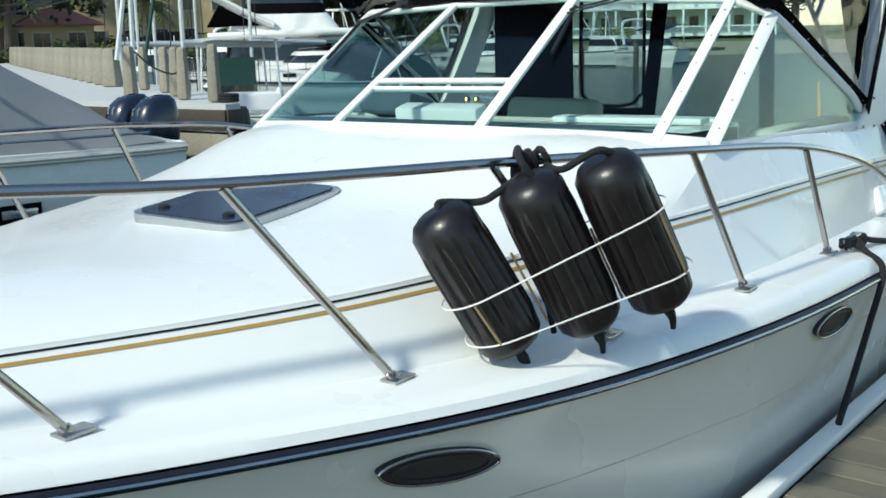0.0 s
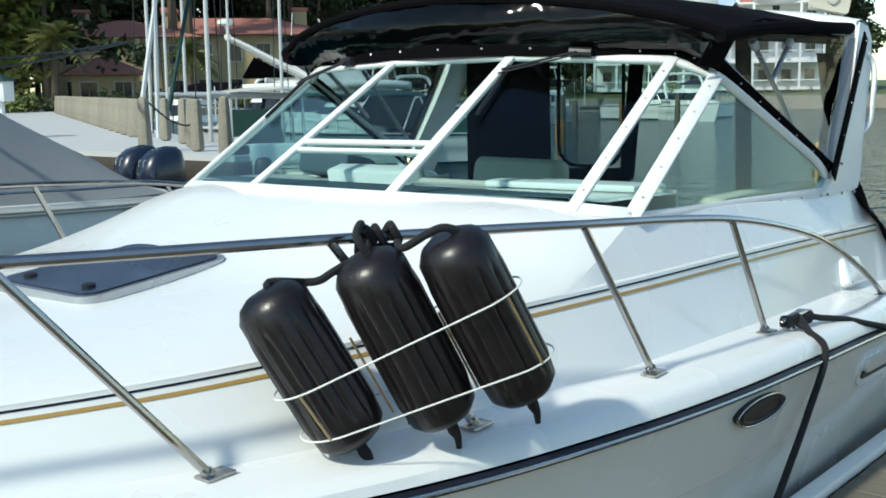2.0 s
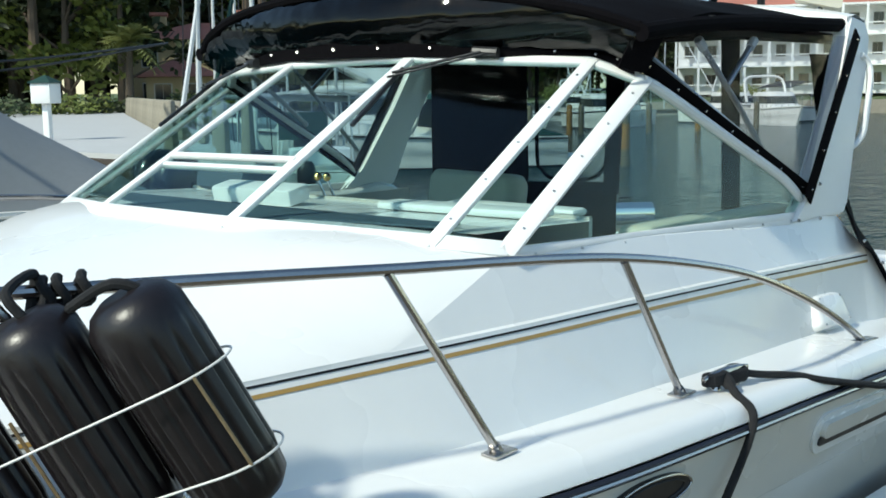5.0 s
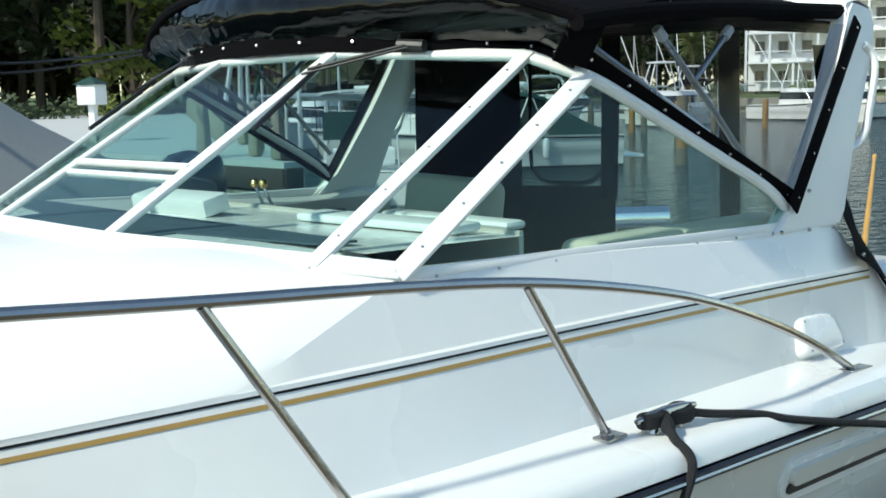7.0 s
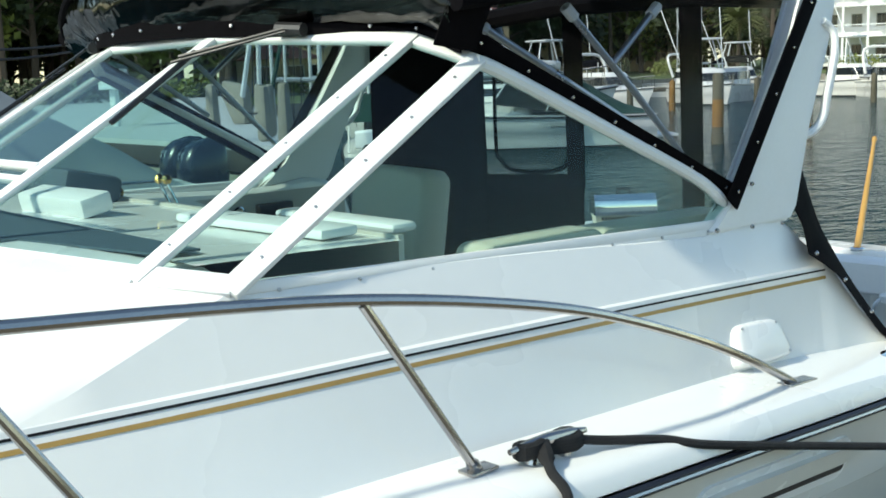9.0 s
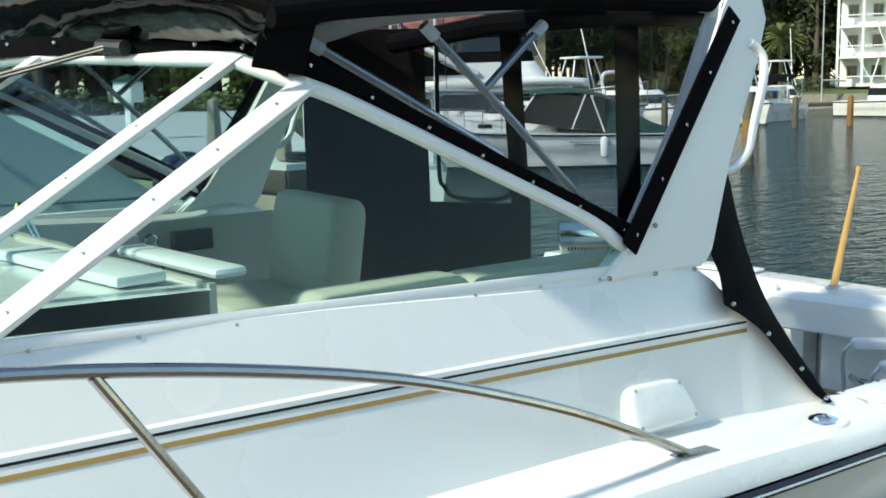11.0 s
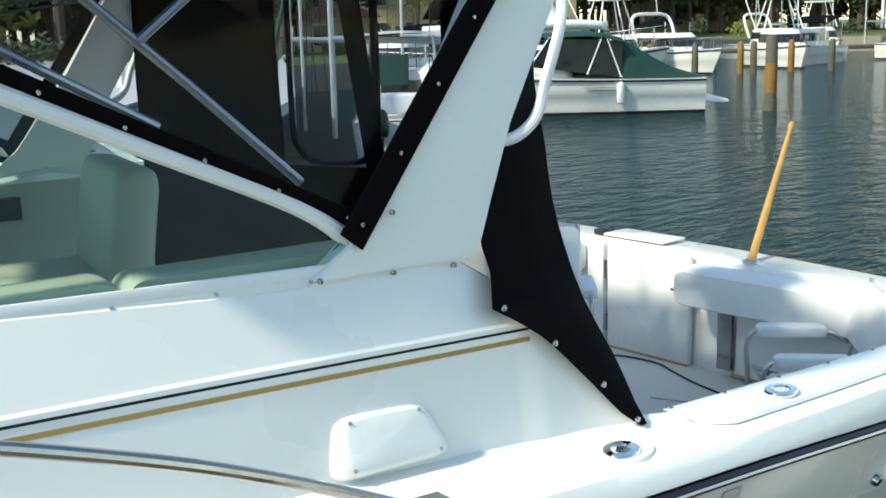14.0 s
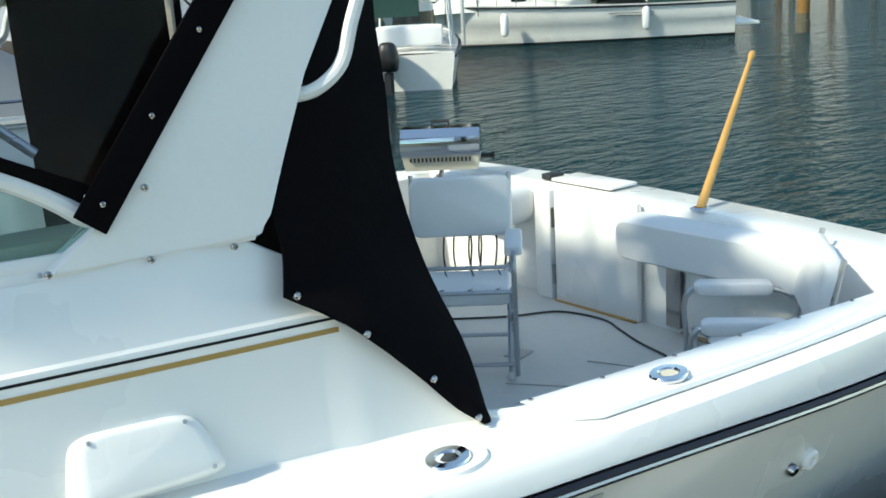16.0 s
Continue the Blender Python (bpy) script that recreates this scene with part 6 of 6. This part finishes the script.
# far berths
FAR = [(33, 70, 9.0, 200, 0), (36.5, 66, 8.0, 190, 1), (39.0, 64, 9.5, 175, 2), (30, 74, 10.0, 205, 1), (27.5, 78, 9.0, 195, 0), (24.5, 76, 10.0, 180, 2), (22, 80, 9.0, 200, 1), (41.5, 60, 8.5, 170, 0), (44, 58, 9.0, 165, 2), (34.8, 84, 10, 200, 2), (31.6, 86, 9, 190, 0), (47, 52, 8.5, 160, 1)]
for k, (az, d, L, hd, style) in enumerate(FAR):
    p = polar(az, d)
    lab = ("white sportfishing boat with a tall tower in a far berth", "white cabin cruiser with a dark canopy in a far berth", "white express cruiser in a far berth")[style]
    hd = az + 180 + (22, -30, 40, -15, 52)[k % 5]
    L *= 0.82
    b, m, sh = boat_hull("moored_boat", L, L * 0.33, 0.95, (p.x, p.y), hd, lab, GEL2, k % 2 == 0, 1.3, group="boats in the far berths")
    cabin(b, m, L * 0.3, L * 0.74, L * 0.25, 0.95, 1.05, 0.7, True)
    if style == 0:
        for x in (0.38, 0.55):
            for s in (1, -1):
                part("tower_leg", tube(bm_new(), [m @ Vector((L * x, s * 1.1, 2.0)), m @ Vector((L * (x * 0.6 + 0.18), s * 0.6, 3.7))], 0.04, 6), FRAME, b)
        part("tower_top", box(bm_new(), tuple(m @ Vector((L * 0.47, 0, 3.7))), (1.6, 1.5, 0.1), (0, 0, hd), 0.03), FRAME, b)
        for s in (1, -1):
            part("outrigger", tube(bm_new(), [m @ Vector((L * 0.42, s * 1.2, 2.0)), m @ Vector((L * 0.1, s * 1.9, 6.0))], 0.03, 5), FRAME, b)
    elif style == 1:
        part("canopy", grid(bm_new(), [[m @ Vector((L * x, y, 2.55 + 0.2 * math.sin(x * 9) - 0.05 * y * y)) for y in (-1.2, -0.6, 0, 0.6, 1.2)] for x in (0.1, 0.2, 0.35, 0.5)], 0.05), CANVAS if k % 2 else RUB, b)
        for x in (0.12, 0.48):
            for s in (1, -1):
                part("canopy_post", tube(bm_new(), [m @ Vector((L * x, s * 1.15, 1.1)), m @ Vector((L * x, s * 1.15, 2.55))], 0.025, 5), FRAME, b)
    else:
        part("radar_arch", tube(bm_new(), spline([m @ Vector(q) for q in ((L * 0.35, -1.3, 1.4), (L * 0.28, -1.2, 2.8), (L * 0.27, 0, 3.0), (L * 0.28, 1.2, 2.8), (L * 0.35, 1.3, 1.4))], 4), 0.09, 8), GEL2, b)
        part("antenna", tube(bm_new(), [m @ Vector((L * 0.27, 0.5, 3.0)), m @ Vector((L * 0.2, 0.6, 6.2))], 0.02, 5), FRAME, b)
    rails(b, m, sh, 11, 19, 0.55)
for k, (az, d) in enumerate(((37.4, 57), (35.2, 56), (33.2, 58), (32.6, 58), (31.0, 60), (29.2, 60), (26.8, 62), (24.0, 64), (39.8, 54), (42.2, 52))):
    p = polar(az, d)
    pl = thing("mooring_pile", (p.x, p.y, 0), "brown timber mooring pile in the water", "pile", "far mooring piles")
    part("shaft", lathe(bm_new(), [(0.17, -1.0), (0.16, 0.9), (0.15, 1.45), (0.08, 1.55)], pose(p.x, p.y, 0), 12), PILE if k % 2 else RUSTPILE, pl)
pl = thing("mooring_pile", (30.2, 17.15, 0), "tall mooring pile with orange stain standing in the water", "pile")
part("shaft", lathe(bm_new(), [(0.19, -1.0), (0.19, 0.30), (0.165, 0.31), (0.165, 1.98), (0.13, 2.06)], pose(30.2, 17.15, 0), 16), PILE, pl)
part("stained_band", lathe(bm_new(), [(0.170, 0.50), (0.172, 0.9), (0.170, 1.3)], pose(30.2, 17.15, 0), 16), RUSTPILE, pl, "orange stained band")
fd = thing("far_dock", (60, 40, 0), "low timber dock along the far berths", "dock")
part("walkway", bar(bm_new(), polar(46, 68, 0.7), polar(20, 92, 0.7), 2.0, 0.25, (0, 0, 1), 0.02), DECKWOOD, fd)

# sailing masts with rigging
for k, (az, d, h, r) in enumerate(((52.6, 27, 13, 0.085), (50.8, 28, 13, 0.08), (49.75, 24, 12, 0.10), (45.8, 30, 14, 0.09), (51.8, 26, 10, 0.07), (35.6, 88, 14, 0.10), (34.4, 90, 14, 0.12), (30.5, 92, 12, 0.1), (48.4, 33, 12, 0.08))):
    p = polar(az, d, 0, (1.0, -0.37) if k < 5 or k == 8 else (4.1, -0.7))
    ms = thing("sailboat_mast", (p.x, p.y, 0), "pale aluminium sailboat mast with wire stays", "mast", "sailboat masts")
    part("spar", tube(bm_new(), [p + Vector((0, 0, 0.3)), p + Vector((0.05, 0, h))], [r * 0.55, r * 0.42], 10), MAST, ms)
    part("boom", tube(bm_new(), [p + Vector((0, 0, 2.3)), p + Vector((2.2, -0.8, 2.2))], r * 0.7, 8), MAST, ms)
    for s in (-1, 1):
        part("stay", tube(bm_new(), [p + Vector((s * 1.2, s * 0.9, 0.9)), p + Vector((0, 0, h * 0.95))], 0.012, 4), BLACK, ms)
gp = polar(50.5, 20, 3.4, (1.0, -0.37))
gl = thing("green_sheet", (gp.x, gp.y, 0), "green furling line running up to the masthead", "rope")
part("line", tube(bm_new(), [polar(51.9, 22, 2.0, (1, -0.37)), polar(48.9, 24, 7.5, (1, -0.37))], 0.045, 6), GREEN, gl)
gl = thing("wooden_spars", (gp.x, gp.y, 0), "pale crossed spars leaning by the pier", "spar")
part("spar", tube(bm_new(), [polar(53.3, 22, 2.0, (1, -0.37)), polar(51.6, 22.5, 5.6, (1, -0.37))], 0.05, 6), MAST, gl)
part("spar", tube(bm_new(), [polar(52.5, 22, 1.4, (1, -0.37)), polar(52.2, 22.5, 6.2, (1, -0.37))], 0.05, 6), MAST, gl)
for k in range(2):
    cb = thing("overhead_cable", (8, 12, 2.6), "thin black cable sagging over the berths", "cable", "cables over the berths")
    part("run", tube(bm_new(), spline([polar(72, 14, 2.2 + 0.1 * k), polar(61, 14, 2.62 + 0.12 * k), polar(56, 15, 2.72 + 0.1 * k), polar(50.5, 19, 3.2)], 6), 0.016, 5), BLACK, cb)

# ---- buildings ----
def hip_roof(b, m, L, W, z, h, over=0.6, mat=None):
    c = [m @ Vector((x, y, z)) for x, y in ((-L / 2 - over, -W / 2 - over), (L / 2 + over, -W / 2 - over), (L / 2 + over, W / 2 + over), (-L / 2 - over, W / 2 + over))]
    r = [m @ Vector((-max(L - W, 0.4) / 2, 0, z + h)), m @ Vector((max(L - W, 0.4) / 2, 0, z + h))]
    bm = bm_new()
    V = [bm.verts.new(p) for p in c]
    Rv = [bm.verts.new(p) for p in r]
    for f in ((V[0], V[1], Rv[1], Rv[0]), (V[1], V[2], Rv[1]), (V[2], V[3], Rv[0], Rv[1]), (V[3], V[0], Rv[0]), (V[3], V[2], V[1], V[0])):
        bm.faces.new(f)
    return part("roof", bm, mat or ROOF, b, "red clay hip roof", smooth=False)


def house(at, az, L, W, H, rh, label, floors=2, bays=5, wall=None, chimney=True, porch=False):
    m = pose(at[0], at[1], at[2], 0, 0, az)
    h = thing("house", at, label, "house", "houses ashore")
    wl = part("wall", box(bm_new(), tuple(m @ Vector((0, 0, H / 2))), (L, W, H), (0, 0, az)), wall or STUCCO, h, smooth=False)
    rf = hip_roof(h, m, L, W, H, rh)
    for f in range(floors):
        for i in range(bays):
            x = -L / 2 + L * (i + 0.5) / bays
            z = H * (f + 0.5) / floors
            wn_ = part("window", box(bm_new(), tuple(m @ Vector((x, -W / 2 - 0.02, z))), (1.0, 0.12, 1.2), (0, 0, az)), LINER, h, smooth=False)
            for dx in (-0.22, 0.22):
                part("pane", box(bm_new(), tuple(m @ Vector((x + dx, -W / 2 - 0.07, z))), (0.42, 0.06, 1.08), (0, 0, az)), GLASSD, wn_, smooth=False)
    if chimney:
        for x in (-L * 0.32, L * 0.35):
            ck = part("chimney", box(bm_new(), tuple(m @ Vector((x, 0, H + rh * 0.75))), (0.9, 0.9, rh * 1.3), (0, 0, az), 0.03), wall or STUCCO, h)
            part("chimney_cap", box(bm_new(), tuple(m @ Vector((x, 0, H + rh * 1.42))), (1.1, 1.1, 0.25), (0, 0, az), 0.05), ROOF, ck)
    if porch:
        for f in range(floors):
            z = H * f / floors + H / floors * 0.96
            part("balcony", box(bm_new(), tuple(m @ Vector((0, -W / 2 - 1.1, z))), (L, 2.2, 0.18), (0, 0, az)), FRAME, h, smooth=False)
            part("balcony_rail", box(bm_new(), tuple(m @ Vector((0, -W / 2 - 2.15, H * f / floors + 0.95))), (L, 0.08, 0.1), (0, 0, az)), FRAME, h, smooth=False)
            for i in range(bays + 1):
                x = -L / 2 + L * i / bays
                part("column", box(bm_new(), tuple(m @ Vector((x, -W / 2 - 2.1, H * (f + 0.5) / floors))), (0.22, 0.22, H / floors), (0, 0, az)), FRAME, h, smooth=False)


p = polar(52.3, 72, 1.4)
house(tuple(p), -38, 8.0, 7, 4.2, 1.2, "tan stucco house with a red clay hip roof", 2, 4)
p = polar(47.0, 76, 1.4)
house(tuple(p), -42, 13.0, 8, 4.5, 1.3, "long tan stucco house with a red roof and chimneys", 2, 7)
p = polar(53.3, 64, 1.4)
house(tuple(p), -36, 3.6, 3, 1.9, 1.0, "small tan garden pavilion with a red roof", 1, 2, chimney=False)
p = polar(22.8, 118, 1.6)
house(tuple(p), -67, 22, 9, 8.5, 2.5, "white clubhouse with columned balconies", 3, 10, FRAME, False, True)
p = polar(37.5, 130, 1.6)
house(tuple(p), -52, 18, 9, 5.5, 2.0, "tan stucco house among the trees with a red roof", 2, 8)


# ---- trees and planting ----
def leaves(bm, c, r, n, size, rng, squash=0.8):
    for _ in range(n):
        v = Vector((rng.gauss(0, 1), rng.gauss(0, 1), rng.gauss(0, 1))).normalized() * (r * rng.random() ** 0.4)
        v.z *= squash
        p = Vector(c) + v
        a = Vector((rng.gauss(0, 1), rng.gauss(0, 1), rng.gauss(0, 0.7))).normalized() * size * rng.uniform(0.6, 1.3)
        b = a.orthogonal().normalized() * size * rng.uniform(0.35, 0.7)
        k = [bm.verts.new(p - a), bm.verts.new(p + b), bm.verts.new(p + a), bm.verts.new(p - b)]
        bm.faces.new(k)


def tree_kind(seed, h, spread, lo, n, size, mat=None, label="tall broadleaf tree with an uneven dark green crown"):
    rng = random.Random(seed)
    t = thing("tree", (0, 0, 0), label, "tree", "trees ashore")
    bm = bm_new()
    tube(bm, [(0, 0, -0.3), (0.1, 0, h * 0.4), (0.0, 0.15, h * 0.85)], [0.28, 0.2, 0.06], 8)
    limbs = []
    for i in range(9):
        a, z = rng.uniform(0, 6.28), h * rng.uniform(lo, 0.9)
        d = spread * rng.uniform(0.4, 0.95) * (1.1 - 0.6 * (z / h - lo))
        e = Vector((math.cos(a) * d, math.sin(a) * d, z + rng.uniform(0.2, 1.2)))
        tube(bm, [(0.05, 0.05, z - 0.8), e * 0.5 + Vector((0, 0, z * 0.5 - 0.1)), e], [0.09, 0.06, 0.02], 5)
        limbs.append(e)
    part("trunk", bm, BARK, t)
    bm = bm_new()
    for e in limbs + [Vector((0, 0, h * 0.92)), Vector((0.3, 0.2, h * 0.8))]:
        for _ in range(3):
            leaves(bm, e + Vector((rng.uniform(-1, 1), rng.uniform(-1, 1), rng.uniform(-0.6, 0.8))), rng.uniform(0.8, 1.7), n, size, rng)
    part("crown", bm, mat or LEAF, t, smooth=False)
    return t


kinds = [tree_kind(3, 15, 4.0, 0.30, 46, 0.34), tree_kind(8, 18, 3.4, 0.42, 40, 0.36, None, "tall thin pine-like tree with a high ragged crown"), tree_kind(21, 12, 4.2, 0.22, 48, 0.32), tree_kind(34, 9, 3.4, 0.15, 48, 0.30, SHRUB, "lighter green spreading tree with a low crown")]
rng = random.Random(5)
spots = []
for az in np.arange(16, 84, 0.8):
    d0 = float(np.interp(az, [16, 32, 40, 46, 60, 84], [122, 120, 114, 92, 76, 66]))
    for row in range(3):
        spots.append((az + rng.uniform(-0.5, 0.5), d0 + row * 9 + rng.uniform(-3, 4)))
for az in np.arange(-170, 16, 9):
    spots.append((az + rng.uniform(-3, 3), 190 + rng.uniform(-5, 20)))
for az in np.arange(84, 118, 3):
    spots.append((az + rng.uniform(-1, 1), 74 + rng.uniform(-4, 15)))
for az in (63, 61.5, 60.2, 58.9, 57.4, 56.2, 65, 67, 70, 73):
    spots.append((az + rng.uniform(-0.4, 0.4), 60 + rng.uniform(0, 9)))
for az in (49.9, 49.2, 45.2, 44.0, 42.6):
    spots.append((az, 68 + rng.uniform(0, 3) + (50 - az) * 1.6))
used = set()
for i, (az, d) in enumerate(spots):
    k = rng.choice((0, 0, 1, 1, 2, 2, 3))
    p = polar(az, d, 1.2)
    m = pose(p.x, p.y, p.z, 0, 0, rng.uniform(0, 360))
    s = rng.uniform(0.85, 1.25)
    if k not in used:
        used.add(k)
        kinds[k].matrix_basis = m
    else:
        ob = copy_thing(kinds[k], m)
        ob.scale = (s, s, s * rng.uniform(0.9, 1.1))


def palm(at, h, r, seed):
    rg = random.Random(seed)
    t = thing("palm_tree", at, "palm tree with a round head of pale green fronds", "palm tree", "palms ashore")
    c = Vector(at) + Vector((0.2, 0, h))
    part("trunk", tube(bm_new(), [Vector(at) - Vector((0, 0, 0.3)), Vector(at) + Vector((0.1, 0, h * 0.5)), c], [0.24, 0.19, 0.17], 10), BARK, t)
    bm = bm_new()
    for i in range(46):
        a, e = rg.uniform(0, 6.28), rg.uniform(-0.6, 1.3)
        d = Vector((math.cos(a) * math.cos(e), math.sin(a) * math.cos(e), math.sin(e)))
        side = Vector((-math.sin(a), math.cos(a), 0))
        for j in range(9):
            f = (j + 1) / 9
            p = c + d * r * f + Vector((0, 0, -0.45 * r * f * f))
            w = 0.34 * r * (1 - 0.75 * abs(f - 0.5))
            for s in (-1, 1):
                k = [bm.verts.new(p), bm.verts.new(p + d * 0.12 * r + side * s * 0.02), bm.verts.new(p + side * s * w + d * 0.3 * r * f + Vector((0, 0, -0.12 * r)))]
                bm.faces.new(k)
    part("crown", bm, PALM, t, smooth=False)


palm(tuple(polar(55.7, 58, 1.3)), 3.7, 1.45, 4)
palm(tuple(polar(49.2, 60, 1.3)), 3.1, 1.3, 9)
palm(tuple(polar(31, 108, 1.3)), 5.0, 2.0, 6)
palm(tuple(polar(57.6, 66, 1.3)), 3.0, 1.35, 12)
for k, (az, d, n, s) in enumerate(((58.5, 56, 7, 1.0), (55.5, 58, 7, 0.9), (52.5, 60, 6, 1.0), (49.5, 64, 6, 1.1), (46.0, 70, 5, 1.1), (62.5, 52, 7, 1.0), (67, 52, 7, 1.1), (38, 100, 6, 1.2), (34, 106, 6, 1.2), (29.5, 108, 6, 1.2), (25.5, 108, 6, 1.2), (42, 92, 6, 1.2))):
    rg = random.Random(40 + k)
    p = polar(az, d, 1.25)
    hg = thing("hedge", tuple(p), "clipped yellow-green hedge along the lawn", "hedge", "hedges ashore")
    bm = bm_new()
    for i in range(n):
        leaves(bm, p + Vector((rg.uniform(-2.6, 2.6), rg.uniform(-1.5, 1.5), rg.uniform(0.3, 0.9) * s)), 0.9 * s, 90, 0.16, rg, 0.7)
    part("foliage", bm, SHRUB if k % 2 == 0 and az < 60 else LEAF, hg, smooth=False)
